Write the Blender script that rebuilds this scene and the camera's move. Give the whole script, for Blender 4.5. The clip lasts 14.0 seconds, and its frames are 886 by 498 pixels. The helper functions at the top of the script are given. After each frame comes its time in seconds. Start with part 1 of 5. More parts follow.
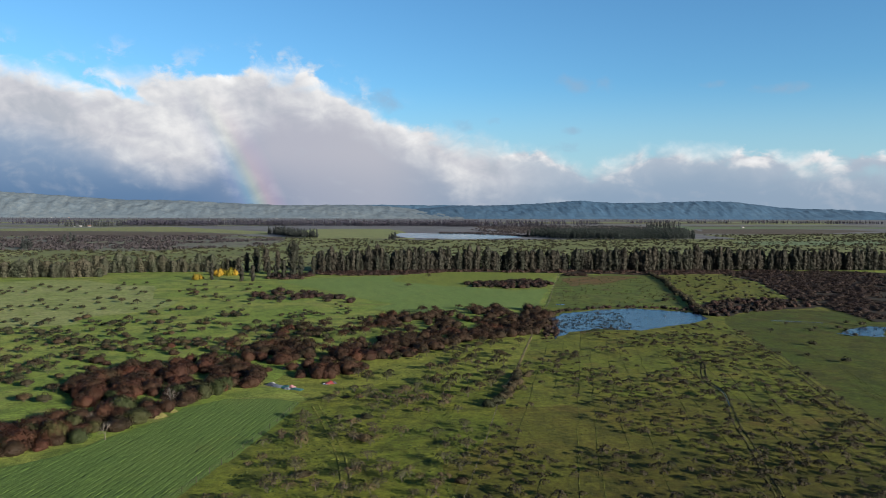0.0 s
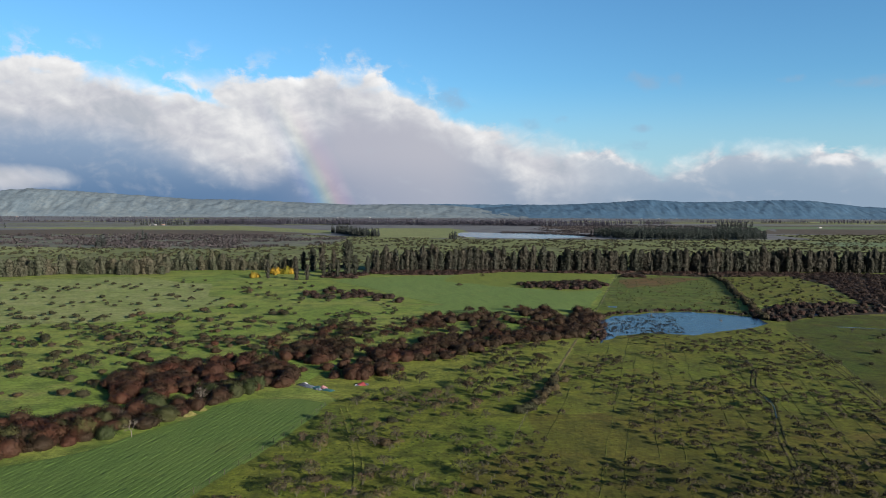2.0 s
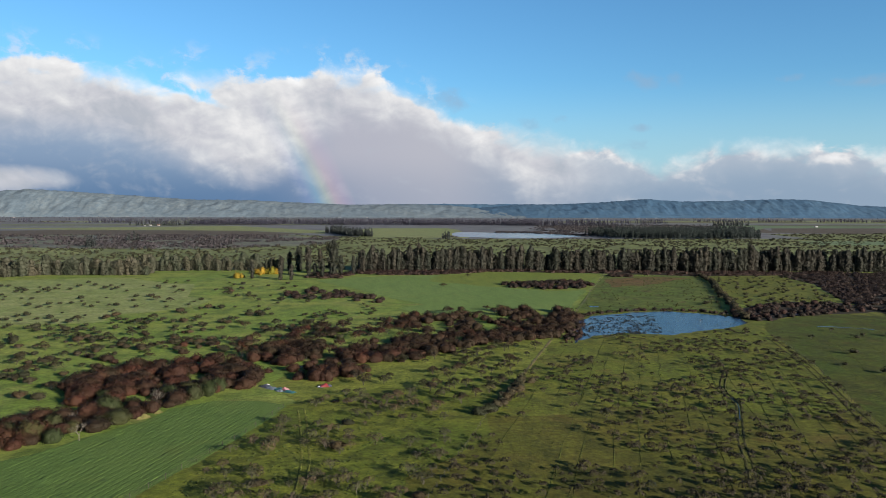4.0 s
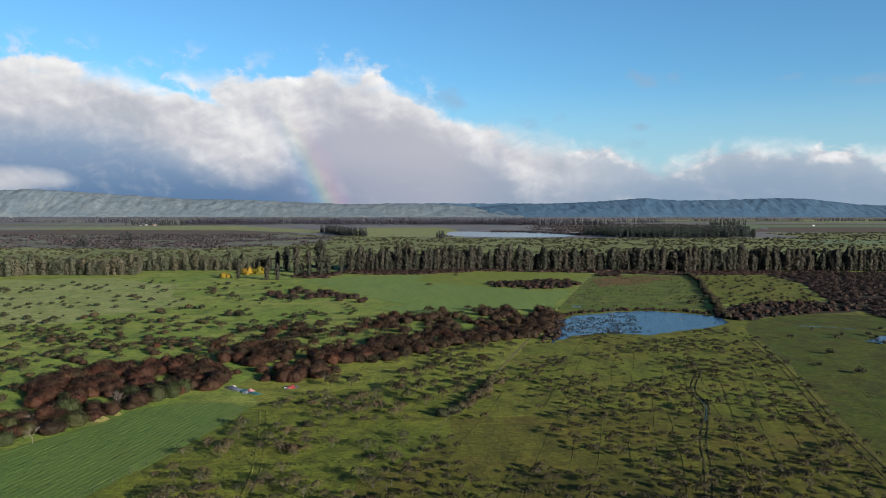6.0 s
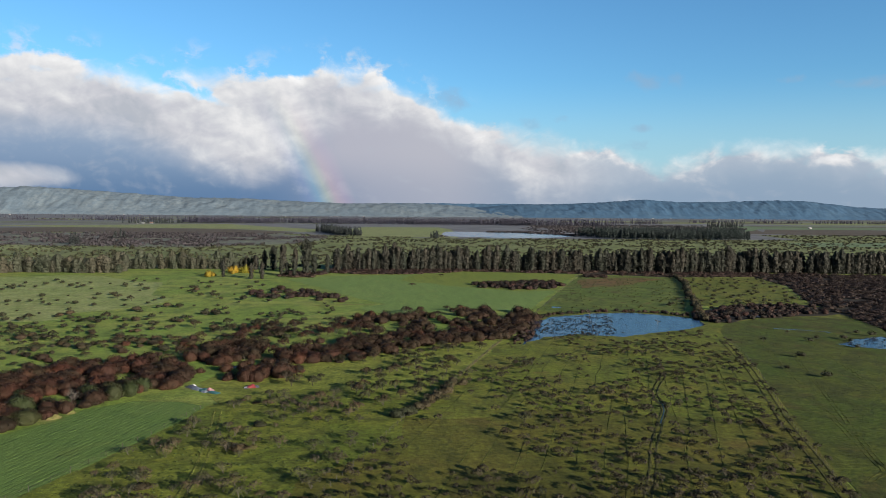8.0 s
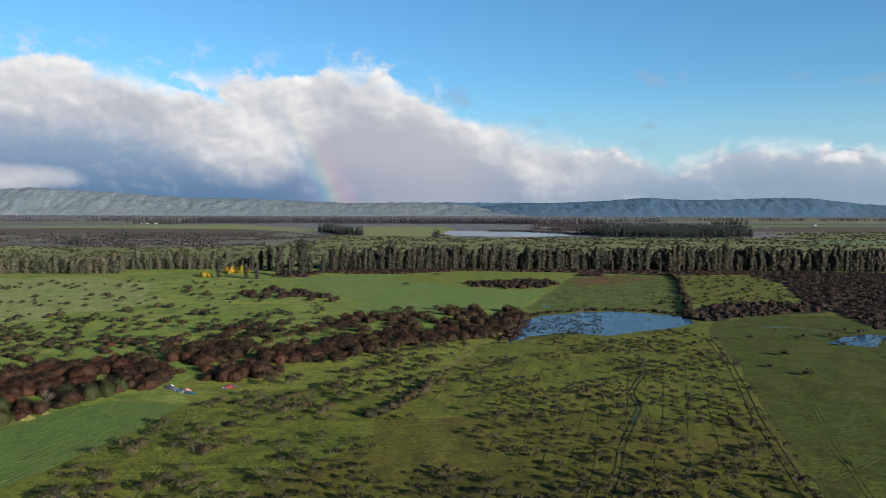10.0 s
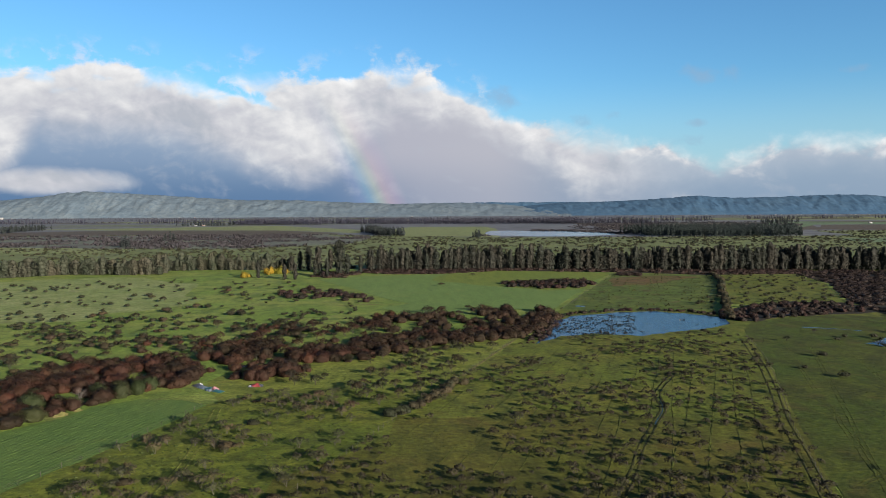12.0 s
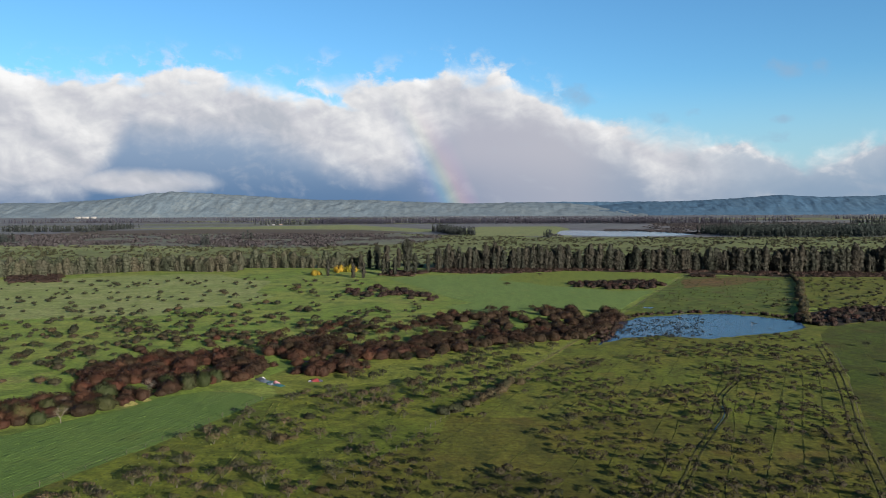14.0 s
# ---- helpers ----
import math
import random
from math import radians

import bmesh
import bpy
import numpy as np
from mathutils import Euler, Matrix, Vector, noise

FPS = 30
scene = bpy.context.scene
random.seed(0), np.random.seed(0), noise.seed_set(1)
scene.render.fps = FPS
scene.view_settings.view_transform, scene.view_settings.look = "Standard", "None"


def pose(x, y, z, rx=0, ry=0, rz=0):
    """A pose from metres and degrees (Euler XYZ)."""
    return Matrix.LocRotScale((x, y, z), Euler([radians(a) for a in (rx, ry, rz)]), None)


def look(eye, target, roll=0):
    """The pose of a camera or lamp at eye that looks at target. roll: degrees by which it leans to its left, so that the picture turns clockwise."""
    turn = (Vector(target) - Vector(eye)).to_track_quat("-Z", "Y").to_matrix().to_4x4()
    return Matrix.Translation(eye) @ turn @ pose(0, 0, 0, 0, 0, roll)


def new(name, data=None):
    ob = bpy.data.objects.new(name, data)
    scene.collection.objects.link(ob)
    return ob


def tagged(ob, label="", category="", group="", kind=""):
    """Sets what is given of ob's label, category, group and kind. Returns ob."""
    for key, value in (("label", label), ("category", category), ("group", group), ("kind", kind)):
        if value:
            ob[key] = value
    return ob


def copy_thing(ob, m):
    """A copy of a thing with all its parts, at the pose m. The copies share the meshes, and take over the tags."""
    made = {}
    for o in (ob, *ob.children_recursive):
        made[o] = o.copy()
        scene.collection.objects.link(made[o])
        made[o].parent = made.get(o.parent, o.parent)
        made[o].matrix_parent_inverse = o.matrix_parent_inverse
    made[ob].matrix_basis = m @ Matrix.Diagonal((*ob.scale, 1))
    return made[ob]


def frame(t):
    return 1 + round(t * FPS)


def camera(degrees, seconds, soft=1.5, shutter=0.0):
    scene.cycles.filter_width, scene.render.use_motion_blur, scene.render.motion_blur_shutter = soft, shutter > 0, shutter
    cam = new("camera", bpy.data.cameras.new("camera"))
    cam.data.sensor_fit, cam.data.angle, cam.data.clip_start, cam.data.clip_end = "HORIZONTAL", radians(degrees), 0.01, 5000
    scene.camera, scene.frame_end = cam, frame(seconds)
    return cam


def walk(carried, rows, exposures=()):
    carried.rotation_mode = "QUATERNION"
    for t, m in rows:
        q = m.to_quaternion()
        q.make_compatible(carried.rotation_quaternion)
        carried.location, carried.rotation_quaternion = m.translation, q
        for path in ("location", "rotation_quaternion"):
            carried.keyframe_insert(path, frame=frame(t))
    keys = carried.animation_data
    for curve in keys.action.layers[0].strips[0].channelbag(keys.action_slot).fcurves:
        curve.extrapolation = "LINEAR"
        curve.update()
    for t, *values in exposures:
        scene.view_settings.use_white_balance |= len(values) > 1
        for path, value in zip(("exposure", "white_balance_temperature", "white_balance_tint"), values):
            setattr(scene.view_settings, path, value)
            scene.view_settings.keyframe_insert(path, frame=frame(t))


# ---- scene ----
cam = camera(61.9, 14.0, 0.85)
PATH = [
    (0, (-4.306, -4.781, 54.166), (-3.94, -2.818, 54.059), 0.3),
    (0.5, (-1.701, -3.798, 54.239), (-1.371, -1.828, 54.131), 0.3),
    (1, (0.97, -2.941, 54.326), (1.25, -0.964, 54.218), 0.3),
    (1.5, (3.602, -2.22, 54.48), (3.831, -0.236, 54.37), 0.3),
    (2, (6.275, -1.496, 54.416), (6.464, 0.492, 54.306), 0.3),
    (2.5, (9.004, -1.028, 54.274), (9.193, 0.96, 54.164), 0.3),
    (3, (11.901, -0.46, 54.091), (12.091, 1.528, 53.981), 0.3),
    (5.5, (24.551, 1.681, 54.158), (24.742, 3.669, 54.047), 0.0),
    (6, (27.029, 1.892, 54.144), (27.221, 3.879, 54.032), 0.1),
    (6.5, (29.756, 1.941, 54.17), (29.948, 3.929, 54.058), 0.2),
    (7, (32.678, 2.008, 54.129), (32.869, 3.995, 54.016), 0.3),
    (7.5, (35.809, 1.806, 54.148), (36.0, 3.794, 54.035), 0.5),
    (8, (38.681, 1.649, 54.212), (38.871, 3.636, 54.1), 0.5),
    (10.5, (49.469, 0.884, 54.401), (49.628, 2.875, 54.286), 0.0),
    (11, (51.294, 0.717, 54.466), (51.428, 2.71, 54.352), -0.1),
    (11.5, (52.81, 0.546, 54.395), (52.911, 2.54, 54.281), -0.2),
    (12, (54.297, 0.456, 54.328), (54.349, 2.452, 54.214), -0.3),
    (12.5, (55.559, 0.493, 54.279), (55.562, 2.49, 54.166), -0.4),
    (13, (56.82, 0.544, 54.237), (56.773, 2.54, 54.124), -0.4),
    (13.5, (58.14, 0.55, 54.163), (58.043, 2.544, 54.05), -0.4),
    (14, (59.278, 0.499, 54.059), (59.132, 2.491, 53.945), -0.3),
]
walk(cam, [(t, look(eye, target, roll)) for t, eye, target, roll in PATH])

# ---- world, sun ----
SKY_STRENGTH, SKY_TINT, CLOUD_STRENGTH = 0.050, (0.47, 0.74, 0.87), 0.25
scene.view_settings.exposure = 2.0
SUN_AZ, SUN_EL = 137.6, 14.5        # degrees clockwise from +y, and above the horizon
def to_sun(az, el):
    a, e = radians(az), radians(el)
    return Vector((math.sin(a) * math.cos(e), math.cos(a) * math.cos(e), math.sin(e)))


class Nodes:
    """Small helper that adds shader nodes to a tree."""
    def __init__(self, tree):
        self.t = tree

    def add(self, kind):
        return self.t.nodes.new(kind)

    def link(self, a, b):
        self.t.links.new(a, b)

    def put(self, v, sock):
        if isinstance(v, bpy.types.NodeSocket):
            self.link(v, sock)
        else:
            sock.default_value = v

    def m(self, op, a, b=0.0, c=0.0, clamp=False):
        n = self.add("ShaderNodeMath")
        n.operation, n.use_clamp = op, clamp
        for v, s in zip((a, b, c), n.inputs):
            self.put(v, s)
        return n.outputs[0]

    def mix(self, f, a, b, blend="MIX"):
        n = self.add("ShaderNodeMix")
        n.data_type, n.blend_type, n.clamp_factor = "RGBA", blend, True
        for v, i in ((f, 0), (a, 6), (b, 7)):
            if isinstance(v, (tuple, list)) and len(v) == 3:
                v = (*v, 1)
            self.put(v, n.inputs[i])
        return n.outputs[2]

    def noise(self, vec, scale, detail=4.0, rough=0.55, distortion=0.0):
        n = self.add("ShaderNodeTexNoise")
        self.link(vec, n.inputs["Vector"])
        for k, v in (("Scale", scale), ("Detail", detail), ("Roughness", rough), ("Distortion", distortion)):
            n.inputs[k].default_value = v
        return n.outputs["Fac"]

    def scaled(self, vec, sx, sy, sz, rz=0.0):
        n = self.add("ShaderNodeMapping")
        self.link(vec, n.inputs["Vector"])
        n.inputs["Scale"].default_value = (sx, sy, sz)
        n.inputs["Rotation"].default_value = (0, 0, rz)
        return n.outputs[0]

    def ramp(self, f, stops, interp="LINEAR"):
        n = self.add("ShaderNodeValToRGB")
        cr = n.color_ramp
        cr.interpolation = interp
        while len(cr.elements) < len(stops):
            cr.elements.new(0.5)
        for e, (p, c) in zip(cr.elements, stops):
            e.position = p
            e.color = (c, c, c, 1) if isinstance(c, (int, float)) else (*c, 1)
        self.put(f, n.inputs[0])
        return n.outputs[0]

    def step(self, v, lo, hi):
        n = self.add("ShaderNodeMapRange")
        n.interpolation_type = "SMOOTHSTEP"
        self.put(v, n.inputs[0])
        n.inputs[1].default_value, n.inputs[2].default_value = min(lo, hi), max(lo, hi)
        n.inputs[3].default_value, n.inputs[4].default_value = (0, 1) if lo < hi else (1, 0)
        return n.outputs[0]


def build_world():
    w = bpy.data.worlds.new("sky")
    w.use_nodes = True
    scene.world = w
    t = w.node_tree
    t.nodes.clear()
    k = Nodes(t)
    out = k.add("ShaderNodeOutputWorld")
    sky = k.add("ShaderNodeTexSky")
    sky.sky_type, sky.sun_disc = "NISHITA", False
    sky.sun_elevation, sky.sun_rotation = radians(SUN_EL), radians(SUN_AZ)
    sky.altitude, sky.air_density, sky.dust_density, sky.ozone_density = 200, 1.0, 0.5, 3.0
    blue = k.add("ShaderNodeBackground")
    k.link(k.mix(1.0, sky.outputs[0], SKY_TINT, "MULTIPLY"), blue.inputs[0])
    blue.inputs[1].default_value = SKY_STRENGTH
    v = k.add("ShaderNodeTexCoord").outputs["Generated"]
    xyz = k.add("ShaderNodeSeparateXYZ")
    k.link(v, xyz.inputs[0])
    x, y, z = xyz.outputs
    az = k.m("MULTIPLY", k.m("ARCTAN2", x, y), 57.2958)
    el = k.m("MULTIPLY", k.m("ARCSINE", z), 57.2958)
    # height of the cloud bank's top, in degrees / 20, along the horizon from -50 to 50 degrees
    u = k.m("MULTIPLY_ADD", az, 0.01, 0.5, clamp=True)
    bank = ((0.0, 8.5), (0.15, 9.4), (0.20, 9.0), (0.24, 9.9), (0.28, 10.5), (0.315, 9.6), (0.348, 8.9), (0.363, 10.2), (0.41, 9.7), (0.44, 9.9),
            (0.466, 10.8), (0.50, 10.5), (0.53, 8.9), (0.57, 7.1), (0.62, 6.2), (0.66, 5.1), (0.69, 4.4), (0.718, 3.3), (0.745, 4.4), (0.80, 4.9), (0.86, 4.0), (1.0, 3.5))
    top = k.m("MULTIPLY", k.ramp(u, [(p, h / 20) for p, h in bank]), 20.0)

    def spot(dx, dy):
        n = k.add("ShaderNodeCombineXYZ")
        k.put(k.m("ADD", az, dx), n.inputs[0])
        k.put(k.m("MULTIPLY_ADD", el, 1.35, dy), n.inputs[1])
        return n.outputs[0]

    def less(a, b, f):
        return k.m("MULTIPLY", k.m("SUBTRACT", a, b), f)
    big = k.noise(spot(0, 0), 1 / 7.0, 5.0, 0.5, 0.25)
    mid = k.noise(spot(9, 4), 1 / 2.4, 6.0, 0.55, 0.35)
    fine = k.noise(spot(3, 7), 1 / 0.8, 5.0, 0.6, 0.3)
    # heads that face the sun, up and to the side, are brighter
    relief = k.m("ADD", less(big, k.noise(spot(1.1, 1.6), 1 / 7.0, 4.0, 0.48, 0.25), 1.1), less(mid, k.noise(spot(9.35, 4.55), 1 / 2.4, 5.0, 0.52, 0.35), 0.75))
    edge = k.m("ADD", k.m("SUBTRACT", top, el), k.m("ADD", less(big, 0.5, 1.6), k.m("ADD", less(mid, 0.5, 1.7), less(fine, 0.5, 0.9))))
    # a ragged rift between the two western heads
    rift = k.m("ABSOLUTE", k.m("ADD", k.m("SUBTRACT", el, 9.0), k.m("MULTIPLY", k.m("ADD", az, 15.3), 0.36)))
    rift = k.m("MULTIPLY", k.step(k.m("ADD", rift, less(mid, 0.5, 1.6)), 0.75, 0.1), k.m("MULTIPLY", k.step(az, -16.5, -14.5), k.step(az, -9.5, -13.0)))
    edge = k.m("SUBTRACT", edge, k.m("MULTIPLY", rift, 2.0))
    soft = k.step(k.noise(spot(30, 11), 1 / 5.0, 2.0), 0.42, 0.62)
    cover = k.step(k.m("DIVIDE", edge, k.m("MULTIPLY_ADD", soft, 1.8, 0.5)), -0.2, 1.0)
    # thin wisps above the bank, and small grey scraps on the clear side
    wisp = k.m("MULTIPLY", k.step(k.m("ADD", mid, less(fine, 0.5, 0.5)), 0.50, 0.72), k.m("MULTIPLY", k.step(k.m("SUBTRACT", el, top), 2.2, 0.2), k.step(az, 9.0, 4.0)))
    scrap = None
    for a, e, wide, high in ((20.9, 9.3, 2.6, 0.9), (14.4, 6.7, 0.9, 0.4), (20.3, 6.0, 1.1, 0.35), (12.1, 6.5, 1.1, 0.6), (19.0, 4.8, 1.9, 0.5), (34.3, 8.5, 2.6, 0.5), (5.6, 8.3, 2.4, 0.9), (30.5, 9.0, 1.2, 0.4)):
        q = k.m("ADD", k.m("POWER", k.m("DIVIDE", k.m("ADD", az, -a), wide), 2.0), k.m("POWER", k.m("DIVIDE", k.m("ADD", el, -e), high), 2.0))
        q = k.step(k.m("ADD", q, less(mid, 0.5, 4.5)), 1.0, -0.6)
        scrap = q if scrap is None else k.m("MAXIMUM", scrap, q)
    # shade: white heads over a wavy base line, blue-grey rain below it
    base = ((0.0, 1.2), (0.15, 1.2), (0.20, 1.5), (0.215, 3.6), (0.23, 5.6), (0.27, 5.7), (0.30, 5.2), (0.35, 4.2), (0.38, 3.2), (0.41, 2.2), (0.43, 3.0), (0.455, 5.6),
            (0.48, 6.9), (0.53, 7.0), (0.56, 5.6), (0.59, 3.8), (0.62, 1.8), (0.66, 1.1), (0.70, 1.6), (0.74, 2.6), (0.80, 3.3), (0.84, 2.7), (0.90, 2.4), (1.0, 1.5))
    floor = k.m("MULTIPLY", k.ramp(u, [(q, h / 20) for q, h in base]), 20.0)
    rise = k.m("ADD", k.m("SUBTRACT", el, floor), k.m("ADD", less(big, 0.5, 2.6), less(mid, 0.5, 1.6)))
    # a low white tongue that reaches out from the western bank
    tongue = k.m("ADD", k.m("POWER", k.m("DIVIDE", k.m("ADD", az, 26.5), 4.2), 2.0), k.m("POWER", k.m("DIVIDE", k.m("ADD", el, -1.9), 0.75), 2.0))
    rise = k.m("MAXIMUM", rise, k.m("MULTIPLY_ADD", k.m("ADD", tongue, less(mid, 0.5, 3.0)), -1.4, 1.4))
    glow = k.m("ADD", k.m("MULTIPLY", relief, 1.5), k.m("MULTIPLY", k.step(edge, 2.6, 0.3), 0.34))
    glow = k.m("ADD", glow, k.m("MULTIPLY", k.step(rise, 4.5, 0.8), -0.10))
    head = k.ramp(k.m("ADD", glow, 0.42, clamp=True), [(0.0, (0.48, 0.51, 0.57)), (0.3, (0.60, 0.61, 0.66)), (0.5, (0.69, 0.70, 0.73)), (0.72, (0.81, 0.81, 0.82)), (1.0, (0.96, 0.96, 0.96))])
    head = k.mix(k.m("MULTIPLY", k.step(az, 12.0, 20.0), k.m("MULTIPLY", k.step(k.m("ADD", glow, less(big, 0.5, 1.2)), 0.45, 0.0), 0.75)), head, (0.37, 0.46, 0.57))
    foot = k.ramp(u, [(0.0, (0.24, 0.34, 0.50)), (0.38, (0.26, 0.36, 0.51)), (0.43, (0.30, 0.37, 0.51)), (0.48, (0.46, 0.47, 0.55)), (0.55, (0.48, 0.49, 0.56)),
                      (0.62, (0.37, 0.43, 0.53)), (0.72, (0.32, 0.42, 0.54)), (1.0, (0.35, 0.44, 0.54))], "EASE")
    foot = k.mix(k.m("MULTIPLY", k.step(el, 4.5, 0.3), k.ramp(u, [(0.0, 0.95), (0.42, 0.9), (0.50, 0.35), (0.56, 0.25), (1.0, 0.2)])), foot, (0.105, 0.20, 0.36))
    foot = k.mix(k.m("MULTIPLY", k.step(k.m("ADD", relief, less(mid, 0.5, 0.6)), 0.02, 0.30), 0.30), foot, (0.46, 0.50, 0.58))
    col = k.mix(k.step(rise, -1.7, 1.5), foot, head)
    # rainbow round the point opposite the sun
    anti = -to_sun(SUN_AZ, SUN_EL)
    dot = k.add("ShaderNodeVectorMath")
    dot.operation = "DOT_PRODUCT"
    k.link(v, dot.inputs[0])
    dot.inputs[1].default_value = anti
    theta = k.m("MULTIPLY", k.m("ARCCOSINE", dot.outputs["Value"]), 57.2958)
    bow = k.ramp(k.m("MULTIPLY_ADD", theta, 0.25, -9.85, clamp=True), [(0.0, (0, 0, 0)), (0.20, (0.01, 0.02, 0.06)), (0.36, (0.0, 0.075, 0.08)),
                 (0.52, (0.12, 0.125, 0.0)), (0.66, (0.16, 0.055, 0.015)), (0.82, (0.08, 0.012, 0.02)), (1.0, (0, 0, 0))])
    strength = k.m("MULTIPLY", k.m("MULTIPLY", k.step(el, 10.0, 0.0), 0.95), k.step(el, -0.5, 0.2))
    col = k.mix(strength, col, k.mix(1.0, col, bow, "ADD"))
    cloud = k.add("ShaderNodeBackground")
    k.link(col, cloud.inputs[0])
    cloud.inputs[1].default_value = CLOUD_STRENGTH
    grey = k.add("ShaderNodeBackground")
    grey.inputs[0].default_value, grey.inputs[1].default_value = (0.31, 0.43, 0.58, 1), CLOUD_STRENGTH
    white = k.add("ShaderNodeBackground")
    white.inputs[0].default_value, white.inputs[1].default_value = (0.72, 0.76, 0.82, 1), CLOUD_STRENGTH

    def over(f, a, b):
        n = k.add("ShaderNodeMixShader")
        k.put(f, n.inputs[0])
        k.link(a.outputs[0], n.inputs[1])
        k.link(b.outputs[0], n.inputs[2])
        return n
    pale = k.add("ShaderNodeBackground")
    pale.inputs[0].default_value, pale.inputs[1].default_value = (0.42, 0.62, 0.74, 1), CLOUD_STRENGTH
    s = over(k.m("MULTIPLY", k.step(el, 10.0, 1.0), 0.75), blue, pale)
    s = over(k.m("MULTIPLY", scrap, 0.5), s, grey)
    s = over(k.m("MULTIPLY", wisp, 0.5), s, white)
    s = over(cover, s, cloud)
    k.link(s.outputs[0], out.inputs[0])


build_world()
sun_data = bpy.data.lights.new("sun", "SUN")
sun_data.energy, sun_data.angle, sun_data.color = 5.0, radians(0.6), (1.0, 0.90, 0.76)
sun = new("sun", sun_data)
sun.matrix_world = look(to_sun(SUN_AZ, SUN_EL) * 500, (0, 0, 0))

# ---- materials ----
def base_material(name):
    m = bpy.data.materials.new(name)
    m.use_nodes = True
    return m, Nodes(m.node_tree), m.node_tree.nodes["Principled BSDF"]


def leaf_material(name, a, b, c, patch=7.0, vary=1.0):
    """Foliage in three tones that vary by leaf, by plant and by stand."""
    m, k, p = base_material(name)
    geo = k.add("ShaderNodeNewGeometry")
    info = k.add("ShaderNodeObjectInfo")
    stand = k.step(k.noise(geo.outputs["Position"], 1.0 / patch, 2.0), 0.35, 0.65)
    col = k.mix(stand, a, b)
    col = k.mix(k.m("MULTIPLY", geo.outputs["Random Per Island"], 0.45), col, c)
    col = k.mix(vary, col, k.mix(1.0, col, k.ramp(info.outputs["Random"], [(0, (0.50, 0.66, 0.55)), (0.25, (0.75, 0.92, 0.8)), (0.45, (0.85, 0.85, 0.88)), (0.75, (1.1, 0.98, 0.95)), (1, (1.45, 1.22, 1.15))]), "MULTIPLY"))
    k.link(col, p.inputs["Base Color"])
    p.inputs["Roughness"].default_value = 0.75
    p.inputs["Specular IOR Level"].default_value = 0.15
    return m


def ground_material(name, a, b, c, bare, coarse=45.0, fine=1.1, streak=0.0, rz=0.0, bump=0.5, patch=6.0, grain=0.58):
    """Grass or soil: stands of two greens, worn brownish patches, tussocks and grain."""
    m, k, p = base_material(name)
    pos = k.add("ShaderNodeNewGeometry").outputs["Position"]
    wide = k.noise(pos, 1.0 / coarse, 5.0, 0.6)
    near = k.noise(k.scaled(pos, 1.0, 1.0 - streak, 1.0, rz), 1.0 / patch, 7.0, 0.62)
    tuft = k.noise(pos, 1.0 / fine, 5.0, 0.7)
    col = k.mix(k.step(wide, 0.38, 0.62), a, b)
    col = k.mix(k.m("MULTIPLY", k.step(near, 0.42, 0.66), 0.95), col, c)
    col = k.mix(k.m("MULTIPLY", k.step(k.noise(pos, 1.0 / 17.0, 6.0, 0.65, 0.4), 0.55, 0.72), 0.8), col, bare)
    mottle = k.noise(k.scaled(pos, 1.0, 1.5, 1.0, 0.6), 1.0 / (3.2 * fine), 4.0, 0.65, 0.5)
    col = k.mix(1.0, col, k.ramp(mottle, [(0.3, 1.0 - 0.5 * grain), (0.5, 1.0), (0.7, 1.0 + 0.45 * grain)]), "MULTIPLY")
    col = k.mix(1.0, col, k.ramp(tuft, [(0.25, 1.0 - grain), (0.5, 1.0), (0.75, 1.0 + grain)]), "MULTIPLY")
    k.link(col, p.inputs["Base Color"])
    p.inputs["Roughness"].default_value = 0.95
    p.inputs["Specular IOR Level"].default_value = 0.1
    bn = k.add("ShaderNodeBump")
    bn.inputs["Strength"].default_value, bn.inputs["Distance"].default_value = bump, 0.35
    k.link(k.m("ADD", tuft, near), bn.inputs["Height"])
    k.link(bn.outputs[0], p.inputs["Normal"])
    return m


def plain_material(name, a, b, scale=2.0, rough=0.8, metallic=0.0, bump=0.2):
    m, k, p = base_material(name)
    pos = k.add("ShaderNodeTexCoord").outputs["Object"]
    n1, n2 = k.noise(pos, scale, 5.0, 0.65), k.noise(pos, scale * 7, 4.0, 0.6)
    col = k.mix(k.step(n1, 0.35, 0.65), a, b)
    col = k.mix(1.0, col, k.ramp(n2, [(0.2, 0.75), (0.8, 1.2)]), "MULTIPLY")
    k.link(col, p.inputs["Base Color"])
    p.inputs["Roughness"].default_value, p.inputs["Metallic"].default_value = rough, metallic
    bn = k.add("ShaderNodeBump")
    bn.inputs["Strength"].default_value, bn.inputs["Distance"].default_value = bump, 0.05
    k.link(n2, bn.inputs["Height"])
    k.link(bn.outputs[0], p.inputs["Normal"])
    return m


def water_material(name, deep, mud):
    m, k, p = base_material(name)
    pos = k.add("ShaderNodeNewGeometry").outputs["Position"]
    k.link(k.mix(k.step(k.noise(pos, 0.08, 4.0), 0.45, 0.65), deep, mud), p.inputs["Base Color"])
    p.inputs["Roughness"].default_value, p.inputs["IOR"].default_value = 0.16, 1.333
    bn = k.add("ShaderNodeBump")
    bn.inputs["Strength"].default_value, bn.inputs["Distance"].default_value = 0.8, 0.042
    k.link(k.noise(k.scaled(pos, 1, 2.2, 1), 3.0, 3.0), bn.inputs["Height"])
    k.link(bn.outputs[0], p.inputs["Normal"])
    return m


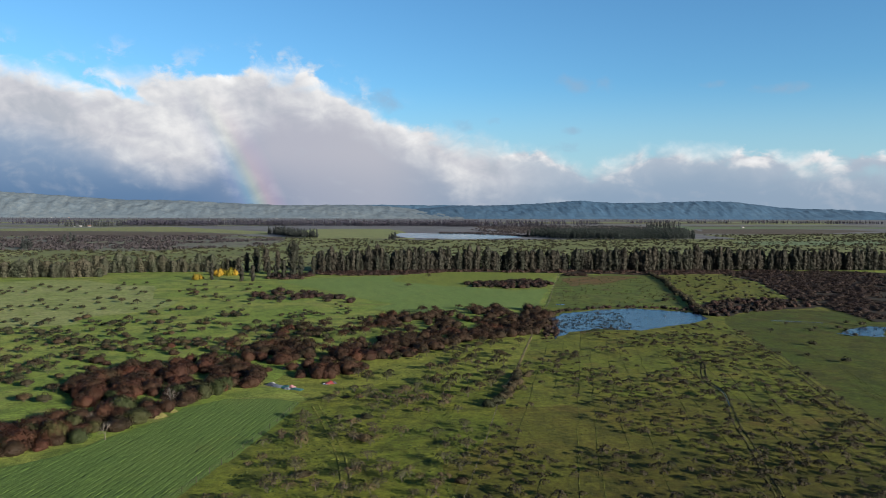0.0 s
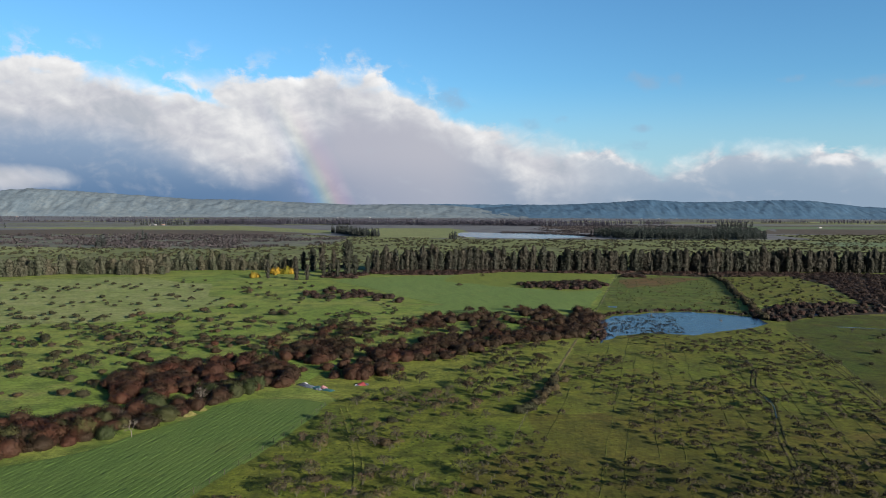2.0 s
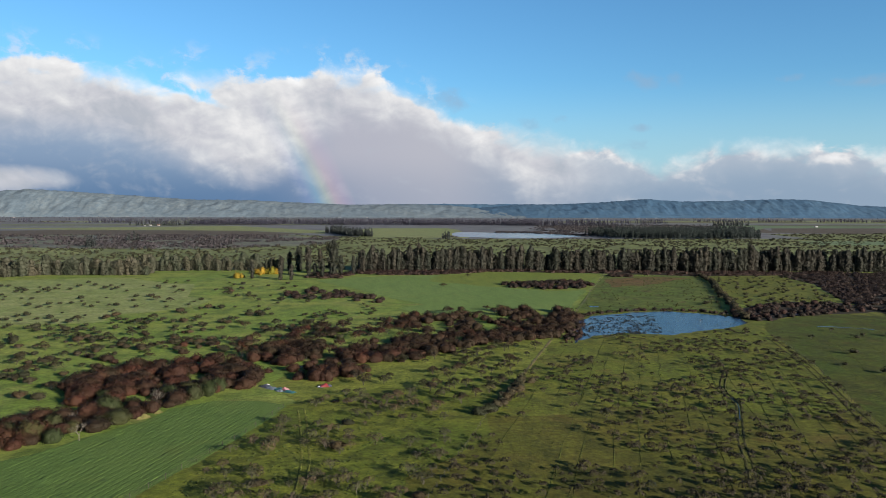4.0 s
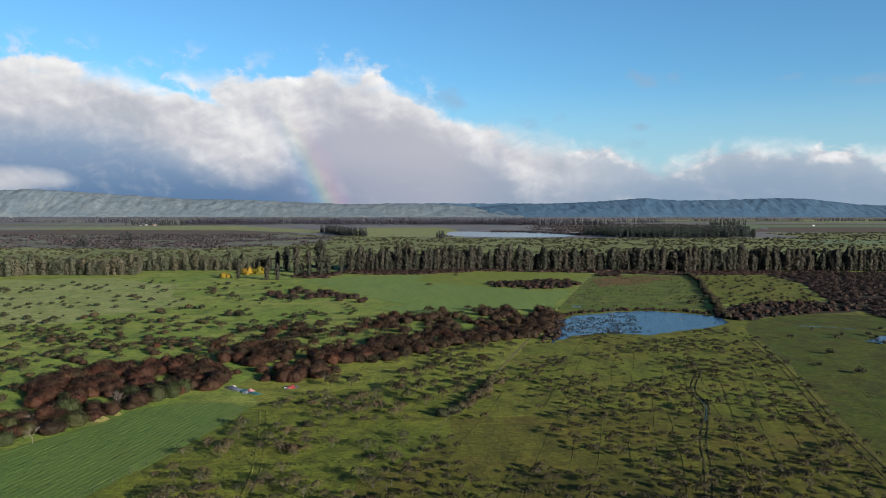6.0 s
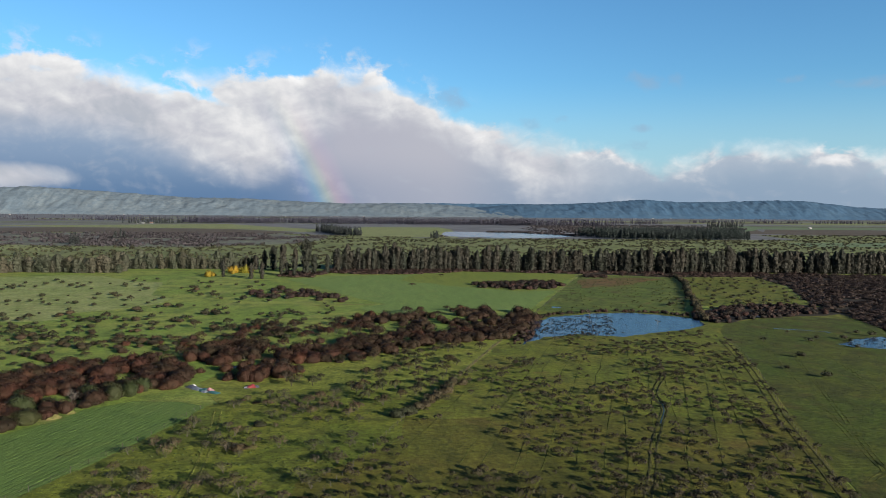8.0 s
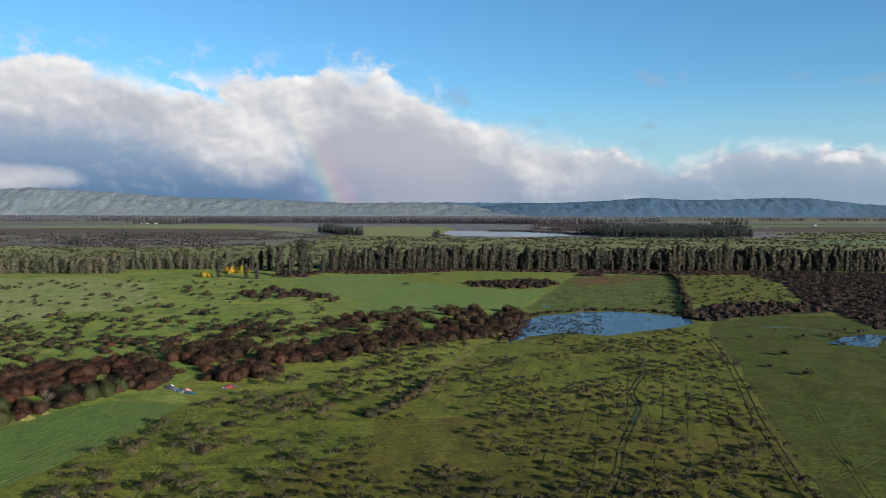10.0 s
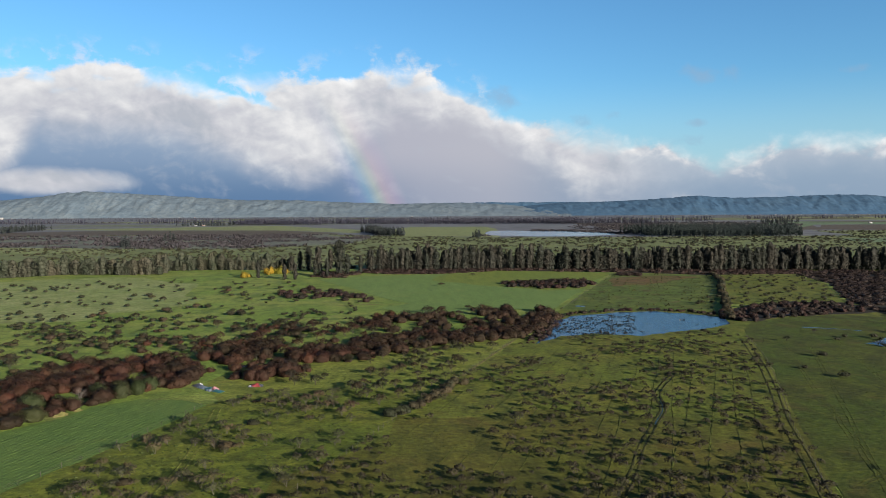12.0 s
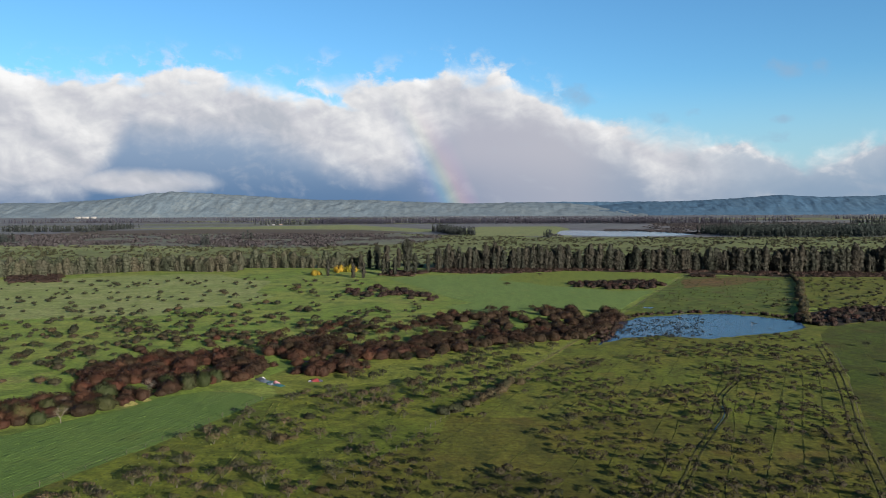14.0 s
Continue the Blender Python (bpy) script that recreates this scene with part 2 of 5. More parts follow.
GRASS = ground_material("grass", (0.0668, 0.0988, 0.0157), (0.0959, 0.1126, 0.0237), (0.0417, 0.0620, 0.0116), (0.0959, 0.0921, 0.0314), patch=11.0)
# Browner pasture, darkened to paint the dim foreground.
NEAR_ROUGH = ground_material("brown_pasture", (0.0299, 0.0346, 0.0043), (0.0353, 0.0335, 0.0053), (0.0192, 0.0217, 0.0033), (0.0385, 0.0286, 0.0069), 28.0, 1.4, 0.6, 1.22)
LUSH = ground_material("lush_grass", (0.0232, 0.0366, 0.0036), (0.0324, 0.0392, 0.0048), (0.0178, 0.0207, 0.0032), (0.0400, 0.0318, 0.0075), 38.0, 1.2, 0.3, 1.22, 0.7, 9.0, 0.7)
ROUGH = ground_material("rough_pasture", (0.0505, 0.0632, 0.0074), (0.0594, 0.0612, 0.0092), (0.0323, 0.0395, 0.0060), (0.0650, 0.0522, 0.0125), 28.0, 1.4, 0.6, 1.22)
MEADOW = ground_material("stream_meadow", (0.0683, 0.0819, 0.0121), (0.0842, 0.0922, 0.0155), (0.0476, 0.0576, 0.0092), (0.0781, 0.0717, 0.0172), 30.0, 1.2, patch=9.0)
WEDGE_GRASS = ground_material("wedge_grass", (0.0456, 0.0603, 0.0067), (0.0683, 0.0752, 0.0096), (0.0284, 0.0359, 0.0051), (0.0532, 0.0470, 0.0104), 22.0, 1.2)
FIELD = ground_material("young_crop", (0.0554, 0.0881, 0.0217), (0.0645, 0.0956, 0.0245), (0.0498, 0.0784, 0.0190), (0.0701, 0.0881, 0.0217), 60.0, 0.8, 0.8, 1.25, 0.3)
SOWN_SOIL = ground_material("crop_furrow", (0.0325, 0.0550, 0.0125), (0.0370, 0.0580, 0.0135), (0.0290, 0.0510, 0.0115), (0.0380, 0.0530, 0.0125), 30.0, 0.6, 0.8, 1.25, 0.3, grain=0.16)
SOWN = ground_material("sown_crop", (0.0400, 0.0690, 0.0155), (0.0460, 0.0730, 0.0170), (0.0370, 0.0640, 0.0140), (0.0480, 0.0670, 0.0150), 30.0, 0.6, 0.8, 1.25, 0.3, grain=0.16)
STRIP = ground_material("damp_meadow", (0.0365, 0.0557, 0.0083), (0.0458, 0.0575, 0.0112), (0.0228, 0.0337, 0.0064), (0.0502, 0.0337, 0.0139), 40.0, 3.0, 0.3, 0.0, 0.5, 9.0)
SCRUB = ground_material("scrub_ground", (0.0637, 0.0781, 0.0256), (0.0782, 0.0875, 0.0336), (0.0446, 0.0502, 0.0224), (0.0590, 0.0558, 0.0305), 120.0, 9.0, patch=30.0)
# Blue in the heath and plough colours is nudged up as painted haze.
HEATH = ground_material("heath_ground", (0.0520, 0.0545, 0.0456), (0.0676, 0.0761, 0.0528), (0.0381, 0.0366, 0.0360), (0.0536, 0.0495, 0.0456), 90.0, 9.0, patch=30.0)
# Soil of thicket and gully; also painted shade below tree row and bank bushes.
SOIL_AND_SHADE = ground_material("soil_and_shade", (0.0115, 0.0086, 0.0062), (0.0139, 0.0115, 0.0067), (0.0096, 0.0072, 0.0053), (0.0125, 0.0120, 0.0062), 20.0, 3.0)
PLOUGH = ground_material("ploughed_soil", (0.0377, 0.0293, 0.0227), (0.0445, 0.0365, 0.0266), (0.0322, 0.0260, 0.0202), (0.0457, 0.0390, 0.0261), 90.0, 5.0)
FAR_GREEN = ground_material("far_green_field", (0.0520, 0.0800, 0.0400), (0.0600, 0.0850, 0.0440), (0.0440, 0.0660, 0.0330), (0.0600, 0.0720, 0.0400), 120.0, 8.0, grain=0.35)
PALE = ground_material("pale_meadow", (0.0840, 0.0992, 0.0389), (0.0960, 0.1040, 0.0432), (0.0736, 0.0864, 0.0331), (0.0920, 0.0880, 0.0432), 120.0, 8.0)
# Greyed and blued: the haze over the plain is part of its colour.
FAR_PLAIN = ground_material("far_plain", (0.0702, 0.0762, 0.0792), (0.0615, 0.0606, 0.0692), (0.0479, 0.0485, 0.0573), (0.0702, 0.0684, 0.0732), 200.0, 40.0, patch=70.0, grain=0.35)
TRACK = ground_material("worn_track", (0.0542, 0.0648, 0.0096), (0.0630, 0.0665, 0.0114), (0.0403, 0.0438, 0.0079), (0.0665, 0.0542, 0.0158), 15.0, 0.7)
FURROW = ground_material("furrow_grass", (0.0313, 0.0394, 0.0050), (0.0372, 0.0407, 0.0062), (0.0233, 0.0276, 0.0046), (0.0394, 0.0355, 0.0080), 12.0, 0.6)
RUT = ground_material("muddy_rut", (0.0226, 0.0241, 0.0053), (0.0271, 0.0279, 0.0067), (0.0181, 0.0181, 0.0045), (0.0302, 0.0257, 0.0083), 12.0, 0.6)
SAND = ground_material("sandy_path", (0.0861, 0.0646, 0.0280), (0.0693, 0.0646, 0.0218), (0.0506, 0.0562, 0.0148), (0.0954, 0.0740, 0.0350), 10.0, 0.7)
# Both hill colours carry distance haze, painted in as a blue-grey cast.
HILL = ground_material("hazy_hill_pasture", (0.0554, 0.0737, 0.0903), (0.0626, 0.0784, 0.0903), (0.0411, 0.0571, 0.0738), (0.0661, 0.0765, 0.0862), 180.0, 14.0, bump=0.3, patch=26.0, grain=0.16)
HILL_WOOD = ground_material("hazy_wooded_hill", (0.0209, 0.0447, 0.0757), (0.0235, 0.0462, 0.0740), (0.0161, 0.0365, 0.0650), (0.0271, 0.0476, 0.0723), 180.0, 14.0, bump=0.3, patch=26.0, grain=0.16)
# Blue of the mirrored sky is partly painted into the pond's base colours.
WATER = water_material("pond_water", (0.004, 0.010, 0.028), (0.009, 0.012, 0.022))
LAKE = water_material("lake_water", (0.012, 0.020, 0.030), (0.020, 0.026, 0.030))
BARK = plain_material("bark", (0.0169, 0.0130, 0.0091), (0.0234, 0.0182, 0.0137), 3.0, 0.9)
PALE_BARK = plain_material("pale_bark", (0.0700, 0.0616, 0.0518), (0.0490, 0.0406, 0.0322), 3.0, 0.9)
GREY_BARK = plain_material("grey_bark", (0.030, 0.024, 0.017), (0.024, 0.020, 0.014), 3.0, 0.9)
POST_WOOD = plain_material("weathered_wood", (0.0204, 0.0168, 0.0126), (0.0288, 0.0240, 0.0180), 4.0, 0.9)
WIRE = plain_material("rusty_wire", (0.0912, 0.0760, 0.0608), (0.0684, 0.0494, 0.0380), 4.0, 0.6, 0.6)
THORN = leaf_material("thorn_crown", (0.0170, 0.0127, 0.0068), (0.0136, 0.0127, 0.0051), (0.0255, 0.0187, 0.0102))
PASTURE_THORN = leaf_material("pasture_thorn_crown", (0.0134, 0.0122, 0.0070), (0.0103, 0.0106, 0.0054), (0.0198, 0.0176, 0.0108))
GREY_THORN = leaf_material("bare_thorn_crown", (0.0317, 0.0238, 0.0151), (0.0247, 0.0213, 0.0113), (0.0468, 0.0347, 0.0240))
RUSSET = leaf_material("russet_crown", (0.0191, 0.0072, 0.0039), (0.0138, 0.0080, 0.0036), (0.0252, 0.0104, 0.0056), 9.0)
DARK_RUSSET = leaf_material("dark_russet_crown", (0.0134, 0.0068, 0.0054), (0.0107, 0.0071, 0.0049), (0.0184, 0.0098, 0.0075), 9.0)
FIELD_END = ground_material("field_end_grass", (0.0600, 0.0800, 0.0125), (0.0700, 0.0850, 0.0140), (0.0500, 0.0680, 0.0110), (0.0720, 0.0760, 0.0150), 40.0, 0.8, 0.8, 1.25, 0.3)
PALE_GRASS = ground_material("pale_grass", (0.0922, 0.1124, 0.0361), (0.1084, 0.1195, 0.0455), (0.0693, 0.0873, 0.0240), (0.1063, 0.1033, 0.0455), 60.0, 2.0, patch=14.0)
WILLOW = leaf_material("willow_crown", (0.0141, 0.0182, 0.0051), (0.0168, 0.0193, 0.0063), (0.0222, 0.0234, 0.0080))
EUCALYPT = leaf_material("eucalypt_crown", (0.0098, 0.0110, 0.0085), (0.0129, 0.0127, 0.0097), (0.0193, 0.0187, 0.0135), 14.0, 0.55)
PALE_EUCALYPT = leaf_material("pale_eucalypt_crown", (0.0182, 0.0214, 0.0130), (0.0229, 0.0230, 0.0154), (0.0308, 0.0292, 0.0205), 14.0, 0.55)
GOLDEN = leaf_material("golden_crown", (0.1026, 0.0734, 0.0058), (0.0855, 0.0634, 0.0058), (0.1265, 0.0936, 0.0079))
CONIFER = leaf_material("plantation_crown", (0.0089, 0.0135, 0.0134), (0.0108, 0.0143, 0.0143), (0.0139, 0.0185, 0.0182), 30.0)
# Crown tones shifted to blue-grey to paint haze over the far trees.
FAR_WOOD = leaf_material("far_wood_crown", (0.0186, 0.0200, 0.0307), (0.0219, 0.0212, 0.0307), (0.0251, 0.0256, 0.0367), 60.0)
# Purplish brown with extra blue, which paints haze over the heath.
HEATHER = leaf_material("heath_crown", (0.0178, 0.0162, 0.0191), (0.0211, 0.0205, 0.0215), (0.0292, 0.0265, 0.0299), 30.0)
THICKET = leaf_material("thicket_crown", (0.0116, 0.0076, 0.0066), (0.0138, 0.0099, 0.0070), (0.0165, 0.0115, 0.0095), 18.0)
OLIVE = leaf_material("scrub_crown", (0.0147, 0.0142, 0.0065), (0.0191, 0.0164, 0.0084), (0.0240, 0.0224, 0.0107), 25.0)
TUFT = leaf_material("grass_tuft", (0.0264, 0.0390, 0.0066), (0.0360, 0.0416, 0.0099), (0.0480, 0.0520, 0.0154), 12.0)
DRY_TUFT = leaf_material("dry_tuft", (0.0275, 0.0336, 0.0072), (0.0350, 0.0364, 0.0108), (0.0450, 0.0448, 0.0156), 12.0)
REED = leaf_material("reed", (0.0099, 0.0076, 0.0043), (0.0125, 0.0099, 0.0053), (0.0172, 0.0139, 0.0079), 5.0)

# ---- mesh helpers ----
rng = np.random.default_rng(11)


def mesh_from(name, v, f, mat, smooth=False):
    v, f = np.asarray(v, np.float32), np.asarray(f, np.int32)
    soft, v = (v[:, 3:] if v.shape[1] == 6 else None), np.ascontiguousarray(v[:, :3])
    me = bpy.data.meshes.new(name)
    me.vertices.add(len(v))
    me.vertices.foreach_set("co", v.ravel())
    me.loops.add(f.size)
    me.loops.foreach_set("vertex_index", f.ravel())
    me.polygons.add(len(f))
    me.polygons.foreach_set("loop_start", np.arange(0, f.size, f.shape[1], dtype=np.int32))
    if smooth:
        me.polygons.foreach_set("use_smooth", np.ones(len(f), bool))
    me.update(calc_edges=True)
    me.validate()
    if soft is not None:
        me.normals_split_custom_set_from_vertices(soft)
    me.materials.append(mat)
    return me


def join(pieces):
    """Several pieces as one; columns 3 to 5 of the vertices, where there are any, hold the crown's rounded normals."""
    vs, fs, n = [], [], 0
    wide = max(v.shape[1] for v, f in pieces)
    for v, f in pieces:
        vs.append(v if v.shape[1] == wide else np.c_[v, np.zeros((len(v), 3))])
        fs.append(f + n)
        n += len(v)
    return np.concatenate(vs), np.concatenate(fs)


def part(name, data, parent, label=""):
    ob = new(name, data)
    ob.parent = parent
    return tagged(ob, label)


def unit(v):
    return v / (np.linalg.norm(v, axis=-1, keepdims=True) + 1e-9)


def leaves(r, centres, radii, n, size, slim=0.6, fuzz=0.62, hub=None):
    """n sprays of about the given length, strewn through ellipsoids and denser near their skins. Their normals turn away from the hub
    (a point, or the upright axis) and from their own ellipsoid, so that the crown is lit as a rounded mass."""
    centres, radii = np.atleast_2d(centres), np.atleast_2d(radii)
    w = radii.prod(1)
    pick = r.choice(len(centres), n, p=w / w.sum())
    d = unit(r.normal(size=(n, 3)))
    c = centres[pick] + d * radii[pick] * np.minimum(np.abs(r.normal(0.0, fuzz, n)), 1.35)[:, None]
    out = d
    if hub is not None:
        out = unit(c - hub if len(hub) == 3 else c * (1.0, 1.0, 0.0) + (0.0, 0.0, 0.5))
    soft = unit(out * 0.75 + d * 0.5 + r.normal(size=(n, 3)) * 0.16)
    return sprays(r, c, soft, size, slim)


def sprays(r, c, soft, size, slim):
    """One thin spray at each place, lying roughly across its normal."""
    n = len(c)
    face = unit(soft + r.normal(size=(n, 3)) * 0.4)
    a = unit(np.cross(face, r.normal(size=(n, 3))))
    b = unit(np.cross(face, a))
    s = size * r.uniform(0.6, 1.35, n)[:, None] * 0.5
    a, b = a * s, b * s * slim * r.uniform(0.7, 1.3, n)[:, None]
    v = np.stack([c - a - b * 0.6, c + a - b * 0.3, c + b * 1.3], 1).reshape(-1, 3)
    return np.c_[v, np.repeat(soft, 3, 0)], np.arange(3 * n).reshape(n, 3)


def lumps(r, p, size, waves=7):
    """Uneven swellings over places p, about -1 to 1, and their slope."""
    kk = unit(r.normal(size=(waves, 3))) * r.uniform(0.6, 1.8, (waves, 1)) * 6.28 / size
    ph = p @ kk.T + r.uniform(0, 6.28, waves)
    return np.sin(ph).sum(1) / waves ** 0.5, np.cos(ph) @ kk / waves ** 0.5


def heart(centre, radii, sides=7):
    """A dense dark core: a low-sided ellipsoid."""
    rings = ((-0.6, 0.8), (0.0, 1.0), (0.55, 0.83))
    v = [(math.cos(i * 6.2832 / sides) * q, math.sin(i * 6.2832 / sides) * q, z) for z, q in rings for i in range(sides)] + [(0, 0, 1)]
    f = []
    for k in range(2):
        for i in range(sides):
            j = (i + 1) % sides
            f += [(k * sides + i, k * sides + j, (k + 1) * sides + j), (k * sides + i, (k + 1) * sides + j, (k + 1) * sides + i)]
    f += [(2 * sides + i, 2 * sides + (i + 1) % sides, 3 * sides) for i in range(sides)]
    v = np.array(v)
    return np.c_[v * radii + centre, unit(v)], np.array(f)


def limb(p0, p1, r0, r1, sides=4):
    p0, p1 = np.asarray(p0, float), np.asarray(p1, float)
    w = (p1 - p0) / (np.linalg.norm(p1 - p0) + 1e-9)
    a = np.cross(w, (0.3, 0.9, 0.1))
    a /= np.linalg.norm(a) + 1e-9
    b = np.cross(w, a)
    t = np.arange(sides) * 2 * np.pi / sides
    ring = np.cos(t)[:, None] * a + np.sin(t)[:, None] * b
    v = np.concatenate([p0 + ring * r0, p1 + ring * r1])
    i = np.arange(sides)
    j = (i + 1) % sides
    return v, np.concatenate([np.stack([i, j, j + sides], 1), np.stack([i, j + sides, i + sides], 1)])


def thorn(seed, h, w, n, size, thick=0.085, slim=0.2):
    """A spreading thorn tree: a few leaning stems, forking, under a flat, broken parasol of fine twigs."""
    r = np.random.default_rng(seed)
    wood = []
    lean = r.normal(0, 0.06 * w, 2)
    q, a = np.sqrt(r.uniform(0.0, 1.0, n)), r.uniform(0, 6.28, n)
    d = np.stack([np.cos(a) * q, np.sin(a) * q, np.zeros(n)], 1)
    up, slope = lumps(r, d, 1.1)
    reach = w * 0.5 * (1 + 0.18 * np.sin(a * 2 + r.uniform(0, 6.28)) + 0.14 * np.sin(a * 3 + r.uniform(0, 6.28)))
    z = h * (0.84 - 0.24 * q ** 2 + 0.10 * up) + r.normal(0, thick * h, n)
    c = np.stack([d[:, 0] * reach + lean[0], d[:, 1] * reach + lean[1], z], 1)
    keep = up > r.uniform(-1.6, -0.2, n)
    c, d, slope = c[keep], d[keep], slope[keep]
    soft = unit(d * 0.5 + (0, 0, 0.8) - slope * (0.10, 0.10, 0.0) + r.normal(size=c.shape) * 0.14)
    for i in range(r.integers(2, 4)):
        a = r.uniform(0, 6.28)
        fork = np.array([math.cos(a) * w * 0.10 + lean[0] * 0.5, math.sin(a) * w * 0.10 + lean[1] * 0.5, h * r.uniform(0.28, 0.42)])
        wood.append(limb((0.05 * math.cos(a), 0.05 * math.sin(a), -0.1), fork, 0.06 * h / 3, 0.045 * h / 3))
        for tip in c[r.integers(0, len(c), 5)]:
            wood.append(limb(fork, tip, 0.03 * h / 3, 0.012 * h / 3, 3))
    return join(wood), sprays(r, c, soft, size, slim)


def dome(seed, h, w, n, size, slim=0.36):
    """A rounded bush, twiggy down to the ground: one to four uneven domes, each a dense heart under a shell of fine sprays."""
    r = np.random.default_rng(seed)
    wood, crown = [], []
    lobes = int(r.integers(2, 5))
    sides = [(1.0, 1.0)] + [(r.uniform(0.45, 0.78), r.uniform(0.5, 0.95)) for _ in range(lobes - 1)]
    total = sum(q * q for q, _ in sides)
    for k, (qw, qh) in enumerate(sides):
        a = r.uniform(0, 6.28)
        off = w * r.uniform(0.12, 0.28) if k else 0.0
        mid = np.array((math.cos(a) * off, math.sin(a) * off, 0.28 * h * qh))
        rad = np.array((0.46 * w * qw, 0.46 * w * qw, 0.70 * h * qh))
        m = max(6, int(n * qw * qw / total))
        d = r.normal(size=(m, 3))
        d[:, 2] = np.abs(d[:, 2]) - 0.3 * r.uniform(0, 1, m)
        d = unit(d)
        up, slope = lumps(r, d, 1.3)
        c = mid + d * rad * (0.90 + 0.13 * up + r.normal(0, 0.075, m))[:, None]
        slope -= (slope * d).sum(1)[:, None] * d
        soft = unit(d / rad * rad.max() - slope * 0.12 + r.normal(size=(m, 3)) * 0.10)
        crown += [sprays(r, c, soft, size, slim), heart(mid, rad * (0.74 if n > 200 else 0.6), 7 if n > 200 else 4)]
        for i in range(3):
            wood.append(limb((math.cos(a + i) * 0.1, math.sin(a + i) * 0.1, -0.1), c[i], 0.03 * h, 0.008 * h, 3))
    v, f = join(crown)
    v[:, 2] = np.maximum(v[:, 2], 0.02)
    return join(wood), (v, f)


def column(seed, h, w, n, size, bare=0.12):
    """A tall row tree: one leader, rising limbs, a ragged crown with deep swellings that narrows to an uneven top."""
    r = np.random.default_rng(seed)
    bend = r.normal(0, 0.015 * h, 2)
    fat, peak = r.uniform(0.2, 0.45), r.uniform(0.45, 0.75)
    wood = [limb((0, 0, -0.2), (*(bend * 0.5), h * 0.5), 0.016 * h, 0.011 * h, 6), limb((*(bend * 0.5), h * 0.5), (*bend, h * 0.95), 0.011 * h, 0.003 * h, 6)]

    def wide(q):
        return w * 0.5 * (0.68 + 0.32 * np.minimum(1.0, q / fat)) * np.sqrt(np.clip(1 - (np.maximum(0.0, q - peak) / (1 - peak)) ** 1.6, 0.02, 1))
    q = r.uniform(0, 1, n) ** 0.9
    a = r.uniform(0, 6.28, n)
    d = np.stack([np.cos(a), np.sin(a), np.zeros(n)], 1)
    z = h * (bare + (1.0 - bare) * q)
    p = d * (w * 0.4) + np.stack([0 * z, 0 * z, z], 1)
    up, slope = lumps(r, p * (1, 1, 0.55), w * 0.5)
    rad = wide(q) * np.clip(0.84 + 0.30 * up, 0.25, 1.5) * (1 - np.abs(r.normal(0, 0.10, n)))
    c = d * rad[:, None] + np.stack([bend[0] * z / h, bend[1] * z / h, z + r.normal(0, 0.012 * h, n)], 1)
    slope -= (slope * d).sum(1)[:, None] * d
    soft = unit(d + (0, 0, 0.28) - slope * w * 0.10 + r.normal(size=(n, 3)) * 0.15)
    crown = [sprays(r, c, soft, size, 0.5)]
    for i in range(5):
        t = 0.08 + 0.19 * i
        crown.append(heart((bend[0] * t, bend[1] * t, h * (bare + (1 - bare) * t)), np.array((1, 1, 0)) * wide(t) * 0.62 + (0, 0, h * 0.14), 6))
        wood.append(limb((bend[0] * t, bend[1] * t, h * (bare + 0.8 * t)), c[i], 0.006 * h, 0.002 * h, 3))
    return join(wood), join(crown)


def bare_tree(seed, h):
    """A leafless pale tree: forking limbs down to twigs."""
    r = np.random.default_rng(seed)
    wood = []

    def grow(p, d, length, rad, depth):
        q = p + d * length
        wood.append(limb(p, q, rad, rad * 0.65, 5))
        if depth:
            for _ in range(3 if depth > 2 else 2):
                e = d + r.normal(0, 0.42, 3) + (0, 0, 0.12)
                grow(q, e / np.linalg.norm(e), length * r.uniform(0.62, 0.85), rad * 0.62, depth - 1)
    grow(np.array([0, 0, -0.2]), np.array([0.06, 0.0, 1.0]), h * 0.30, 0.022 * h, 5)
    return join(wood)


def plant(name, kind_mesh, mats, label, category, group):
    """A plant as an Empty with a trunk and a crown. Its meshes are shared by all its copies."""
    wood, crown = kind_mesh
    ob = tagged(new(name), label, category, group)
    part("trunk", mesh_from("trunk", *wood, mats[0]), ob)
    part("crown", mesh_from("crown", *crown, mats[1]), ob)
    return ob


def inside(poly, x, y):
    px, py = np.array(poly, float).T
    qx, qy = np.roll(px, -1), np.roll(py, -1)
    x, y = np.asarray(x)[..., None], np.asarray(y)[..., None]
    cross = ((py > y) != (qy > y)) & (x < (qx - px) * (y - py) / (qy - py + 1e-12) + px)
    return cross.sum(-1) % 2 == 1


def scatter(poly, spacing, keep=1.0, seed=1, clumps=0.0, patch=25.0, avoid=()):
    """Places in a polygon on a shaken grid; clumps opens glades by noise."""
    r = np.random.default_rng(seed)
    p = np.array(poly, float)
    xs, ys = np.arange(p[:, 0].min(), p[:, 0].max(), spacing), np.arange(p[:, 1].min(), p[:, 1].max(), spacing)
    x, y = (g.ravel() for g in np.meshgrid(xs, ys))
    x, y = x + r.uniform(-0.55, 0.55, len(x)) * spacing, y + r.uniform(-0.55, 0.55, len(y)) * spacing
    ok = inside(poly, x, y) & (r.uniform(0, 1, len(x)) < keep)
    for q in avoid:
        ok &= ~inside(q, x, y)
    x, y = x[ok], y[ok]
    if clumps:
        n = np.array([noise.noise((a / patch, b / patch, seed * 3.7)) for a, b in zip(x, y)])
        ok = n * 1.6 + r.uniform(-0.35, 0.35, len(x)) > clumps
        x, y = x[ok], y[ok]
    return np.stack([x, y], 1)


